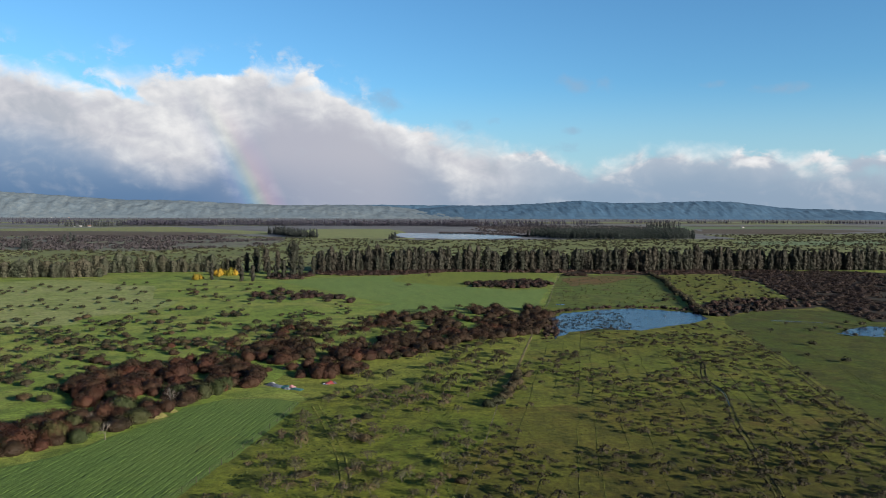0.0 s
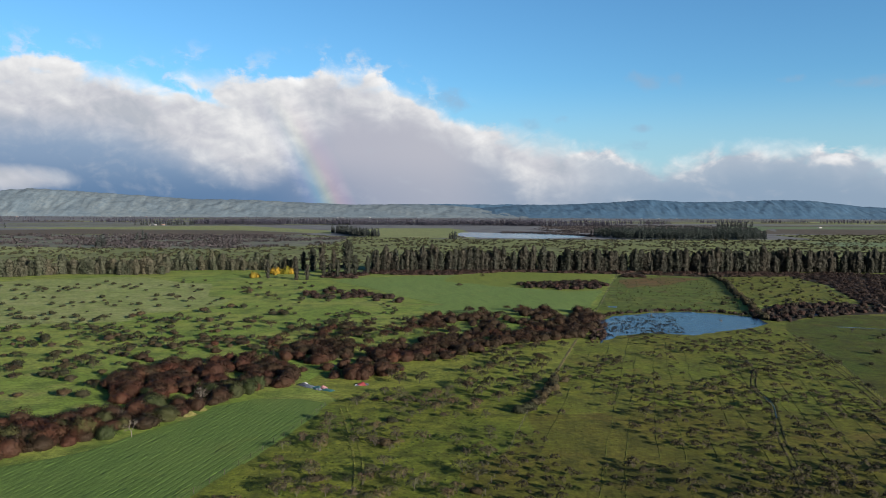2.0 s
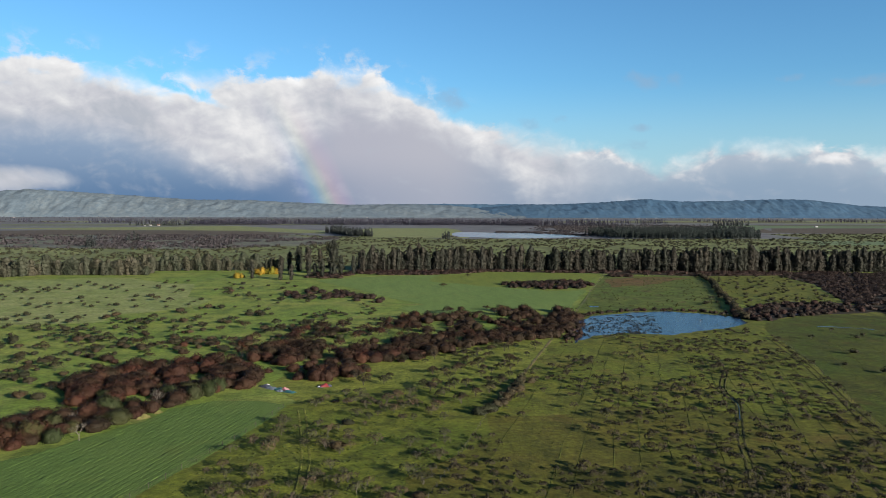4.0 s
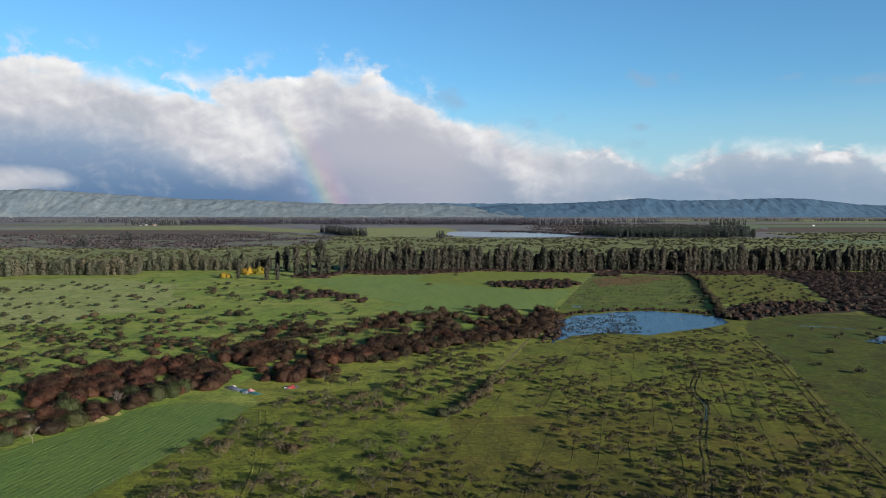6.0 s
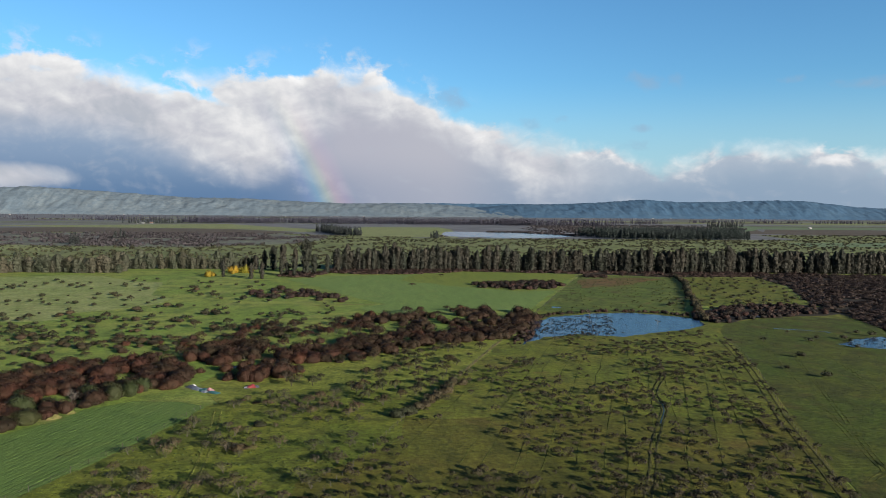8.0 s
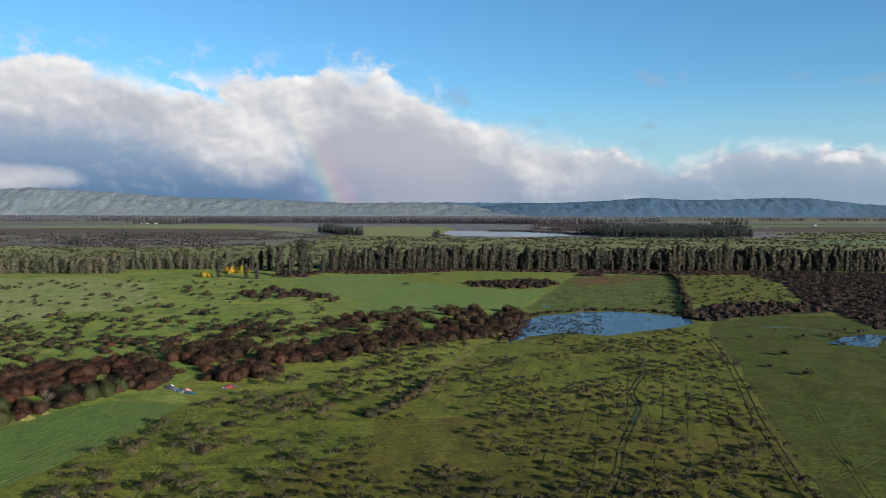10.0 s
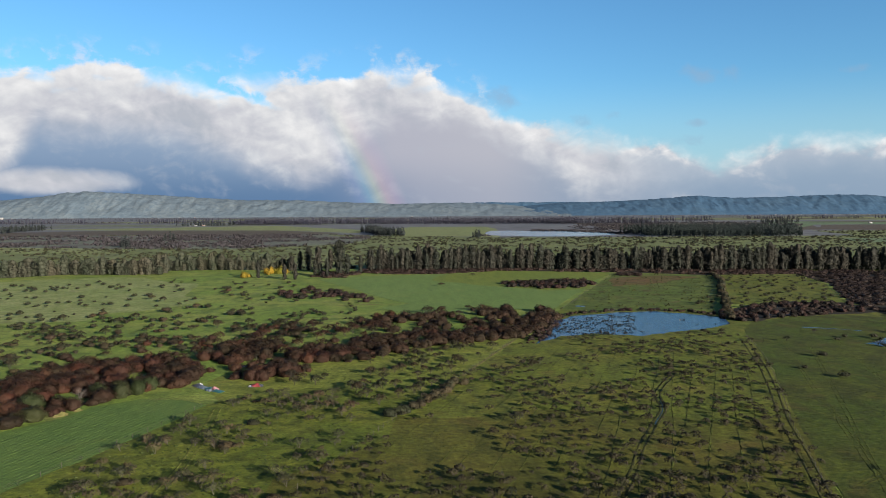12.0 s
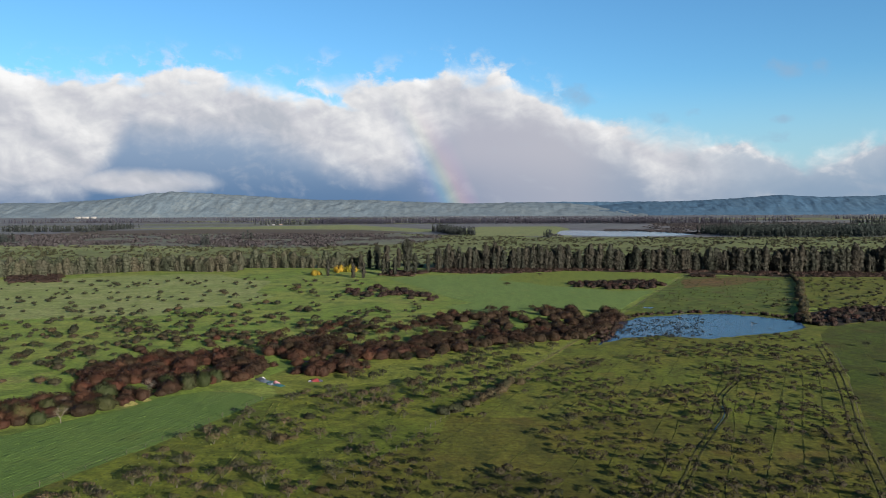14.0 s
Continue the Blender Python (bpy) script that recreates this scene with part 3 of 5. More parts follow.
def stuff(name, protos, places, scales, mat, label, category, seed=5):
    """Many plants that nobody could count, joined into one mesh."""
    r = np.random.default_rng(seed)
    vs, fs, n = [], [], 0
    for (x, y), s in zip(places, scales):
        v, f = protos[r.integers(len(protos))]
        a = r.uniform(0, 6.28)
        c, d = math.cos(a) * s, math.sin(a) * s
        turned = [v[:, 0] * c - v[:, 1] * d + x, v[:, 0] * d + v[:, 1] * c + y, v[:, 2] * s]
        if v.shape[1] == 6:
            turned += [v[:, 3] * c - v[:, 4] * d, v[:, 3] * d + v[:, 4] * c, v[:, 5] * s]
        vs.append(np.stack(turned, 1))
        fs.append(f + n)
        n += len(v)
    ob = new(name, mesh_from(name, np.concatenate(vs), np.concatenate(fs), mat))
    return tagged(ob, label, category, kind="stuff")


def things(protos, places, scales, seed=3, z=0.0, tall=(0.88, 1.1)):
    """Copies of the prototypes, each turned and sized, then the prototypes themselves are put on the first places."""
    r = np.random.default_rng(seed)
    for i, ((x, y), s) in enumerate(zip(places, scales)):
        m = pose(x, y, z, 0, 0, r.uniform(0, 360)) @ Matrix.Diagonal((s, s, s * r.uniform(*tall), 1))
        if i < len(protos):
            protos[i].matrix_basis = m
        else:
            ob = copy_thing(protos[i % len(protos)], Matrix())
            ob.matrix_basis = m


def ragged(poly, step=6.0, rough=1.0, seed=0):
    """A polygon's outline, cut into short steps and shaken."""
    out = []
    for (ax, ay), (bx, by) in zip(poly, poly[1:] + poly[:1]):
        n = max(1, int(math.hypot(bx - ax, by - ay) / step))
        for i in range(n):
            x, y = ax + (bx - ax) * i / n, ay + (by - ay) * i / n
            w = noise.noise_vector((x / (step * 2.5), y / (step * 2.5), seed))
            out.append((x + w.x * rough, y + w.y * rough))
    return out


def sheet(name, poly, z, mat, label, category, rough=1.0, step=6.0, depth=0.06):
    """A piece of land with a low edge, laid on the ground."""
    pts = ragged(poly, step, rough, len(name))
    bm = bmesh.new()
    top = [bm.verts.new((x, y, z)) for x, y in pts]
    face = bm.faces.new(top)
    if face.calc_area() and face.normal.z < 0:
        face.normal_flip()
    res = bmesh.ops.extrude_face_region(bm, geom=[face])
    low = [v for v in res["geom"] if isinstance(v, bmesh.types.BMVert)]
    bmesh.ops.translate(bm, verts=low, vec=(0, 0, -depth))
    bmesh.ops.recalc_face_normals(bm, faces=bm.faces)
    bmesh.ops.triangulate(bm, faces=[f for f in bm.faces if len(f.verts) > 4])
    me = bpy.data.meshes.new(name)
    bm.to_mesh(me)
    bm.free()
    me.materials.append(mat)
    return tagged(new(name, me), label, category, kind="structure")


def smooth_line(pts, step=2.0):
    p = np.array(pts, float)
    d = np.r_[0, np.cumsum(np.hypot(*np.diff(p, axis=0).T))]
    s = np.arange(0, d[-1] + step * 0.5, step)
    q = np.stack([np.interp(s, d, p[:, 0]), np.interp(s, d, p[:, 1])], 1)
    ker = np.ones(5) / 5
    pad = np.pad(q, ((2, 2), (0, 0)), mode="edge")
    return np.stack([np.convolve(pad[:, i], ker, "valid") for i in (0, 1)], 1)


def ribbon(name, pts, width, z, mat, label="", category="", shake=0.25, crown=0.01, parent=None, side=0.0):
    """A strip along a line, slightly crowned (or sunk, crown < 0), with a shaken width."""
    q = smooth_line(pts)
    t = np.gradient(q, axis=0)
    t /= np.linalg.norm(t, axis=1, keepdims=True)
    nrm = np.stack([-t[:, 1], t[:, 0]], 1)
    q = q + nrm * side
    r = np.random.default_rng(len(q) + int(width * 100))
    rows = []
    for u, dz in ((-0.5, -0.012), (-0.4, 0.0), (0.0, crown), (0.4, 0.0), (0.5, -0.012)):
        w = width * u * (1 + r.uniform(-shake, shake, len(q)))
        rows.append(np.c_[q + nrm * w[:, None], np.full(len(q), z + dz)])
    v = np.concatenate(rows)
    n = len(q)
    i = np.arange(n - 1)
    f = np.concatenate([np.stack([a * n + i, a * n + i + 1, (a + 1) * n + i + 1, (a + 1) * n + i], 1)[:, ::-1] for a in range(4)])
    ob = new(name, mesh_from(name, v, f, mat))
    if parent:
        ob.parent = parent
        return ob
    return tagged(ob, label, category, kind="structure")


# ---- the land ----
def build_ground():
    xs = np.r_[np.linspace(-9000, -600, 12), np.linspace(-500, 700, 25), np.linspace(900, 9000, 12)]
    ys = np.r_[np.linspace(-4000, -100, 8), np.linspace(0, 800, 17), np.linspace(1000, 6000, 21)]
    x, y = np.meshgrid(xs, ys)
    v = np.stack([x.ravel(), y.ravel(), np.zeros(x.size)], 1)
    i = np.arange(x.size).reshape(x.shape)
    f = np.stack([i[:-1, :-1], i[:-1, 1:], i[1:, 1:], i[1:, :-1]], -1).reshape(-1, 4)
    tagged(new("ground", mesh_from("ground", v, f, GRASS)), "green grassland with worn olive patches", "ground", kind="structure")


build_ground()
# field lines, in metres
FENCE = [(0, 62), (14, 98), (25, 128), (38, 163), (50, 197), (64, 229), (88, 290), (119, 366), (136, 407), (163, 479), (211, 600)]
TRACK_E = [(112, 70), (124, 110), (139, 155), (147, 180), (158, 208), (169, 238), (181, 276), (187, 296)]
POND = [(97, 289), (103, 304), (112, 335), (119, 352), (132, 363), (148, 371), (172, 376), (186, 367), (199, 352), (196, 335), (178, 318), (157, 310), (144, 305), (127, 311), (112, 306)]
CROP = [(-39, 193), (-37, 202), (-27, 210), (-15, 209), (-6, 203), (-9, 192), (-15, 173), (-24, 149), (-35, 122), (-46, 92), (-120, 110), (-90, 146), (-66, 160), (-57, 167), (-49, 180)]
RIGHT_PASTURE = [(0, 62), (25, 128), (50, 197), (64, 229), (88, 286), (97, 287), (127, 309), (145, 303), (158, 308), (180, 314), (187, 296), (169, 238), (139, 155), (112, 70), (60, 40)]
MIDFIELD = [(-26, 556), (4, 580), (70, 594), (113, 618), (207, 600), (160, 480), (122, 388), (95, 386), (64, 380), (45, 374), (30, 398), (46, 414), (30, 440), (4, 500)]
STRIPFIELD = [(208, 590), (277, 566), (262, 512), (238, 450), (205, 380), (178, 380), (140, 378), (126, 388), (163, 479)]
BROWN = [(350, 592), (344, 560), (334, 502), (292, 405), (284, 366), (280, 345), (270, 312), (330, 290), (640, 380), (640, 500), (520, 536), (490, 574), (420, 590)]
SCRUBLAND = [(-900, 640), (-140, 665), (0, 650), (120, 655), (320, 625), (760, 575), (1500, 620), (2100, 1750), (1100, 1540), (870, 1540), (820, 1290), (450, 1290), (190, 1290), (20, 1370), (-160, 1500), (-900, 1500)]
HEATHLAND = [(-900, 1000), (-420, 1010), (-200, 980), (-60, 1100), (-40, 1330), (-180, 1500), (-950, 1450)]

sheet("far_plain_ground", [(-8000, 1150), (8000, 1150), (8000, 5600), (-8000, 5600)], 0.05, FAR_PLAIN, "plain reaching to the hills, painted grey-green as haze", "plain", 20, 200)
sheet("scrubland_ground", SCRUBLAND, 0.10, SCRUB, "olive scrubland behind the tree row", "scrubland", 12, 40)
sheet("heath_ground", HEATHLAND, 0.15, HEATH, "brown heath with low bushes", "heath", 15, 40)
sheet("rough_pasture", RIGHT_PASTURE, 0.04, ROUGH, "olive-brown rough pasture with thorn trees", "pasture", 1.2, 5)
sheet("wedge_pasture", [(-52, 80), (-40, 116), (-29, 148), (-20, 173), (-11, 201), (4, 212), (20, 222), (38, 218), (54, 207), (51, 196), (39, 162), (26, 127), (15, 97), (1, 60), (-30, 60)], 0.035, WEDGE_GRASS, "tussocky green pasture with low bushes", "pasture", 2.5, 5)
sheet("stream_meadow", [(-4, 206), (-14, 232), (4, 262), (36, 282), (64, 298), (90, 300), (98, 300), (88, 286), (64, 229), (50, 197), (40, 200), (10, 204)], 0.03, MEADOW, "yellow-green grass beside the stream", "meadow", 3.0, 5)
sheet("pond_meadow", [(84, 278), (98, 308), (120, 370), (128, 386), (180, 384), (206, 378), (300, 420), (310, 300), (262, 282), (200, 280), (170, 250), (120, 270)], 0.025, ROUGH, "damp olive grass round the pond", "meadow", 3.0, 5)
sheet("bushy_meadow", [(284, 568), (345, 570), (332, 502), (290, 405), (262, 412), (228, 396), (222, 408), (243, 460), (270, 524)], 0.045, ROUGH, "rough meadow dotted with bushes", "meadow", 2, 8)
sheet("east_pasture", [(187, 298), (169, 238), (139, 155), (112, 70), (420, 60), (700, 330), (420, 330), (300, 285), (272, 312), (280, 345), (262, 358), (230, 352), (206, 336), (194, 318)], 0.05, LUSH, "damp green pasture beyond the farm track", "pasture", 1.5, 6)
sheet("mid_field", MIDFIELD, 0.05, FIELD, "even bluish-green field of young crop", "field", 1.5, 8)
sheet("damp_meadow", STRIPFIELD, 0.05, STRIP, "green meadow with reddish-brown wet patches", "meadow", 1.5, 8)
sheet("thicket_ground", BROWN, 0.05, SOIL_AND_SHADE, "brown soil under a dense thicket", "thicket floor", 2.5, 8)
sheet("meadow_east", [(500, 520), (760, 480), (900, 540), (560, 570)], 0.06, LUSH, "bright green meadow beside the tree row", "meadow", 3, 12)
sheet("pale_meadow", [(-1000, 1950), (-760, 2026), (-386, 2230), (-92, 1760), (-80, 1560), (-300, 1780), (-700, 1850)], 0.16, PALE, "long pale green meadow", "meadow", 10, 60)
sheet("ploughed_field", [(-900, 1700), (-700, 1840), (-300, 1770), (-110, 1560), (-160, 1500), (-900, 1510)], 0.14, PLOUGH, "dark ploughed field", "field", 10, 60)
sheet("grove_meadow", [(0, 1380), (190, 1320), (230, 1790), (220, 2000), (20, 2000), (-60, 1620)], 0.18, PALE, "pale green meadow beside the lake", "meadow", 10, 50)
sheet("dark_field", [(930, 1620), (1110, 1520), (1380, 1680), (1600, 1800), (1450, 1990), (1138, 1991)], 0.14, PLOUGH, "dark brown ploughed field", "field", 8, 50)
sheet("green_field", [(900, 1660), (1130, 2010), (1460, 2010), (1900, 2060), (2000, 2450), (1200, 2420), (960, 2000)], 0.13, FAR_GREEN, "wide green field", "field", 8, 60)
sheet("near_green_band", [(700, 1060), (1100, 1010), (1600, 1020), (1700, 1230), (1000, 1200), (720, 1180)], 0.16, FAR_GREEN, "grassy band in the scrubland", "meadow", 14, 40)
sheet("west_green_band", [(-800, 960), (-500, 930), (-330, 900), (-320, 1000), (-480, 1040), (-800, 1090)], 0.17, PALE, "grassy band in the heath", "meadow", 12, 40)
sheet("long_field", [(700, 2780), (1300, 2700), (2200, 2700), (2400, 3150), (900, 3200)], 0.13, PALE, "long pale field on the plain", "field", 12, 90)
strip_rng = np.random.default_rng(77)
for i in range(22):
    x, y, w, d = strip_rng.uniform(-1700, 2700), strip_rng.uniform(2150, 3900), strip_rng.uniform(180, 620), strip_rng.uniform(25, 85)
    tilt = strip_rng.uniform(-25, 25)
    if not (-800 < x - w * 0.5 < 420 and y < 2480):
        sheet("far_field", [(x - w, y - d - tilt), (x + w, y - d + tilt), (x + w * 0.9, y + d + tilt), (x - w * 1.05, y + d - tilt)], 0.20 + 0.01 * i, (PALE, PLOUGH, HEATH, SCRUB)[i % 4],
              ("pale green field strip on the plain", "dark ploughed field strip on the plain", "brown fallow strip on the plain", "olive fallow strip on the plain")[i % 4], "field", 8, 60)
ribbon("pale_track", [(6, 408), (16, 411), (26, 412), (36, 412.6), (47, 413)], 1.3, 0.075, SAND, "pale sandy track at the crop's edge", "track", 0.5)
sheet("lilac_fallow", [(-1500, 2060), (-560, 2210), (-420, 2240), (-440, 2330), (-640, 2330), (-1500, 2300)], 0.17, HEATH, "grey-brown fallow field before the woods", "field", 10, 60)
sheet("brown_fallow", [(500, 1640), (930, 1600), (1120, 2000), (1150, 2330), (520, 2330)], 0.12, PLOUGH, "brown fallow field behind the plantation", "field", 10, 60)
sheet("pond", POND, 0.08, WATER, "shallow flood pond mirroring the blue sky", "pond", 4.2, 3.5)
sheet("lake", [(206, 1650), (184, 1560), (176, 1390), (262, 1328), (319, 1322), (390, 1360), (425, 1410), (418, 1490), (360, 1600), (300, 1610), (240, 1660)], 0.22, LAKE, "pale lake on the plain", "lake", 8, 30)
sheet("flood_puddle", [(228, 279), (234, 288), (246, 296), (258, 299), (264, 291), (252, 283), (241, 273), (233, 274)], 0.09, WATER, "flood puddle beside the thicket", "puddle", 4.5, 2.2)
ribbon("track_puddle", [(221, 322.5), (226, 321), (232, 318.5), (238, 315), (243, 310)], 1.1, 0.09, WATER, "shallow puddle in the damp pasture", "puddle", 0.9, 0.0)
sheet("meadow_puddle", [(136, 396), (140, 394), (142, 398), (138, 400)], 0.09, WATER, "small puddle in the meadow", "puddle", 1.0, 1.5)
sheet("thicket_puddle", [(222, 361), (236, 366), (246, 362), (238, 358)], 0.09, WATER, "puddle between bushes", "puddle", 1.5, 2)
for q in ([(-13, 248), (-10, 252), (-7, 254), (-4, 254.5)], [(0, 261), (3, 263), (6, 264), (10, 265)]):
    ribbon("stream", q, 1.7, 0.09, WATER, "open water of the stream between russet bushes", "stream", 0.6, 0.0)
RUSTY = ground_material("rusty_rushes", (0.060, 0.036, 0.014), (0.050, 0.040, 0.012), (0.036, 0.026, 0.010), (0.066, 0.036, 0.016), 20.0, 2.0, patch=9.0)
sheet("rusty_rush_bed", [(196, 551), (238, 567), (262, 556), (218, 512), (182, 495)], 0.10, RUSTY, "rusty brown rushes in the damp meadow", "rushes", 5.0, 4)
NEAR = [(-4, 50), (40, 120), (62, 150), (90, 138), (128, 122), (112, 70), (60, 40)]
# Foreground dimming is painted: two nested, ever darker copies of the pasture colour.
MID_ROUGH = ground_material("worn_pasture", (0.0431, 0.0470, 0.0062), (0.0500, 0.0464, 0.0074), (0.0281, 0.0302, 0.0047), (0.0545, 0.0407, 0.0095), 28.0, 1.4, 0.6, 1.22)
sheet("worn_pasture", [(-2, 58), (30, 140), (50, 190), (72, 182), (98, 196), (128, 178), (150, 186), (139, 155), (112, 70), (60, 40)], 0.048, MID_ROUGH, "rough pasture between thorn trees, colour dimmed as foreground shade", "pasture", 14.0, 9)
sheet("brown_pasture", NEAR, 0.056, NEAR_ROUGH, "browner rough pasture, colour dimmed further as foreground shade", "pasture", 14.0, 9)
GREEN_END = [(72, 594), (112, 616), (206, 599), (178, 526), (160, 481), (136, 474), (100, 500), (60, 545)]
sheet("pale_pasture", [(-330, 330), (-190, 340), (-118, 350), (-90, 400), (-84, 470), (-110, 540), (-190, 590), (-330, 540)], 0.03, PALE_GRASS, "paler grazed pasture far from the stream", "pasture", 22.0, 14)
sheet("grassy_field_end", GREEN_END, 0.056, FIELD_END, "yellow-green grassy end of the crop field", "field", 6.0, 9)
EAST_LINES = ([(222, 322), (209, 293), (168.5, 197), (143, 138), (134, 116)], [(198, 290), (192, 273), (169, 212)], [(164, 196), (161, 188), (143.5, 139)], [(224, 302), (213, 271), (187, 196), (166, 138)],
              [(136, 137), (140, 139.6), (156.5, 151), (170, 162)], [(240, 300), (226, 262), (200, 190)], [(258, 290), (240, 240), (222, 196)])
for q in EAST_LINES:
    for side in (-0.55, 0.55):
        ribbon("furrow", q, 0.24, 0.07, FURROW, "old wheel line in the damp pasture", "furrow", 1.3, -0.02, side=side)
for q in ([(146, 250), (139, 230), (118, 177), (109, 158.6), (98, 130)], [(160, 264), (156, 252.5), (116, 156.6), (104, 126)], [(158, 246), (149, 222), (132, 180), (119, 145.6), (108, 114)], [(166, 254), (155.6, 225.7), (137, 180), (123, 141), (114, 112)]):
    ribbon("furrow", q, 0.26, 0.07, FURROW, "old drill furrow in the pasture", "furrow", 1.3, -0.02)
# Dark sheet that paints the shadow at the foot of the tree row.
sheet("windbreak_foot", [(207, 601), (277, 570), (345, 573), (420, 592), (340, 614), (225, 626), (112, 636), (112, 625)], 0.062, SOIL_AND_SHADE, "ground below the tree row, painted dark as its shade", "litter", 4.0, 8)
# Dark sheet that paints the shade between the bank bushes.
sheet("pond_bank", [(200, 346), (206, 372), (228, 394), (262, 410), (290, 402), (284, 366), (262, 360), (228, 352), (208, 340)], 0.066, SOIL_AND_SHADE, "bank under bushes, painted dark as shade between them", "bank", 4.0, 5)
sheet("crop_field", CROP, 0.05, SOWN_SOIL, "sown field of young green crop", "field", 0.8, 3)

ribbon("stream_gully", [(-94, 150), (-77, 166), (-65, 176), (-57, 182), (-49, 192), (-44, 201), (-37, 211), (-29, 220)], 3.0, 0.07, SOIL_AND_SHADE, "dark muddy gully at the foot of the bushes", "gully", 0.35, 0.0)
ribbon("gully_water", [(-73, 170), (-65, 176), (-58, 182), (-51, 190)], 0.9, 0.10, WATER, "dark water in the gully", "stream", 0.5, 0.0)
# tracks and ruts
ribbon("sandy_path", [(118, 364), (104, 330), (96, 309), (88, 290), (76, 260), (66, 234)], 0.9, 0.09, SAND, "sandy path along the fence", "path", 0.4)
for i, side in enumerate((-0.85, 0.85)):
    ribbon("wheel_rut", [(-2, 200), (0, 186), (1, 176), (3, 159), (3.4, 145), (3.2, 132), (2, 112), (-3, 84)], 0.55, 0.07, TRACK, "pale wheel rut in the grass", "track", 0.4, side=side)
    ribbon("wheel_rut", TRACK_E, 0.42, 0.09, RUT, "dark wheel rut of the farm track", "track", 0.45, side=side * 1.2 + 2.6)
    ribbon("wheel_rut", [(136, 240), (133, 231), (126, 219), (121.5, 210), (119.5, 202), (118.6, 194), (111.4, 180), (103, 163), (98, 150), (93, 139), (88, 128), (85, 121), (76, 100), (66, 78)], 0.5, 0.09, RUT, "dark muddy wheel rut", "track", 0.9, side=side * 0.8)
ribbon("ditch_water", [(119.8, 203), (119.2, 197), (117.5, 192), (114, 185), (111, 179)], 0.2, 0.11, WATER, "water standing in the muddy ruts", "puddle", 0.6, 0.0)
for i in range(1, 12):
    s = i / 16.0 + strip_rng.normal(0, 0.006)
    a = np.array(((38 + 104 * s), 160 + 4 * s))
    b = np.array((95 + 88 * s, 296 - 6 * s))
    c = np.array((4 + 108 * s, 66))
    for lo, hi in ((0.02, 0.36), (0.36, 0.68), (0.68, 0.98)):
        if strip_rng.uniform() < 0.2:
            continue
        lo, hi = lo + strip_rng.uniform(-0.05, 0.05), hi + strip_rng.uniform(-0.05, 0.05)
        q = [c + (b - c) * u + (a - (c + b) * 0.5) * 4 * u * (1 - u) * 0.5 + strip_rng.normal(0, 0.35, 2) for u in np.linspace(lo, hi, 12)]
        ribbon("furrow", q, 0.17, 0.075, FURROW, "old drill furrow in the pasture", "furrow", 1.2, -0.01)


# ---- crop rows ----
def build_rows():
    field = bpy.data.objects["crop_field"]
    d = np.array((21.0, 62.0))
    d /= np.linalg.norm(d)
    nrm = np.array((-d[1], d[0]))
    origin = np.array((-6.0, 203.0))
    r = np.random.default_rng(4)
    for row in range(1, 62):
        s = np.arange(-135, 30, 0.7)
        p = origin + nrm * (row * 1.5 - 2) + d * s[:, None]
        ok = inside(CROP, p[:, 0], p[:, 1])
        if ok.sum() < 8:
            continue
        idx = np.flatnonzero(ok)
        p = p[idx[0]: idx[-1] + 1]
        n = len(p)
        p = p + nrm * r.normal(0, 0.05, (n, 1))
        rows = []
        for off, z in ((-0.68, 0.05), (-0.56, 0.076), (-0.16, 0.076), (0.0, 0.058), (0.16, 0.076), (0.56, 0.076), (0.68, 0.05)):
            rows.append(np.c_[p + nrm * (off + r.normal(0, 0.05, (n, 1))), np.maximum(0.03, z + r.normal(0, 0.014, n) * (z > 0.05))])
        v = np.concatenate(rows)
        i = np.arange(n - 1)
        f = np.concatenate([np.stack([a * n + i, a * n + i + 1, (a + 1) * n + i + 1, (a + 1) * n + i], 1) for a in range(6)])
        part("crop_row", mesh_from("crop_row", v, f, SOWN), field)


build_rows()


# ---- fences ----
def build_fence(pts, spacing, label, height=1.25):
    ob = tagged(new("wire_fence"), label, "fence", "field fences")
    q = smooth_line(pts, spacing)
    post = mesh_from("post", *join([limb((0, 0, -0.1), (0.02, 0.01, height), 0.045, 0.038, 6), limb((0.02, 0.01, height), (0.02, 0.01, height + 0.03), 0.038, 0.005, 6)]), POST_WOOD)
    r = np.random.default_rng(len(q))
    for x, y in q:
        p = part("post", post, ob)
        p.matrix_basis = pose(x, y, 0.04, r.normal(0, 2.5), r.normal(0, 2.5), r.uniform(0, 360)) @ Matrix.Diagonal((1, 1, r.uniform(0.85, 1.1), 1))
    for z in (0.45, 0.8, 1.12):
        pieces = [limb((*a, z + 0.04), (*b, z + 0.04), 0.008, 0.008, 3) for a, b in zip(q[:-1], q[1:])]
        part("wire", mesh_from("wire", *join(pieces), WIRE), ob)


build_fence(FENCE, 3.0, "weathered wooden posts with wire along the pasture")
build_fence([(-6, 204), (-9, 192), (-15, 173), (-24, 149), (-35, 122), (-44, 97)], 5.2, "weathered wooden posts with wire beside the crop")
build_fence([(187, 300), (179, 268), (167, 234), (156, 205), (145, 178), (137, 154), (122, 110)], 3.2, "weathered wooden posts with wire beside the farm track")


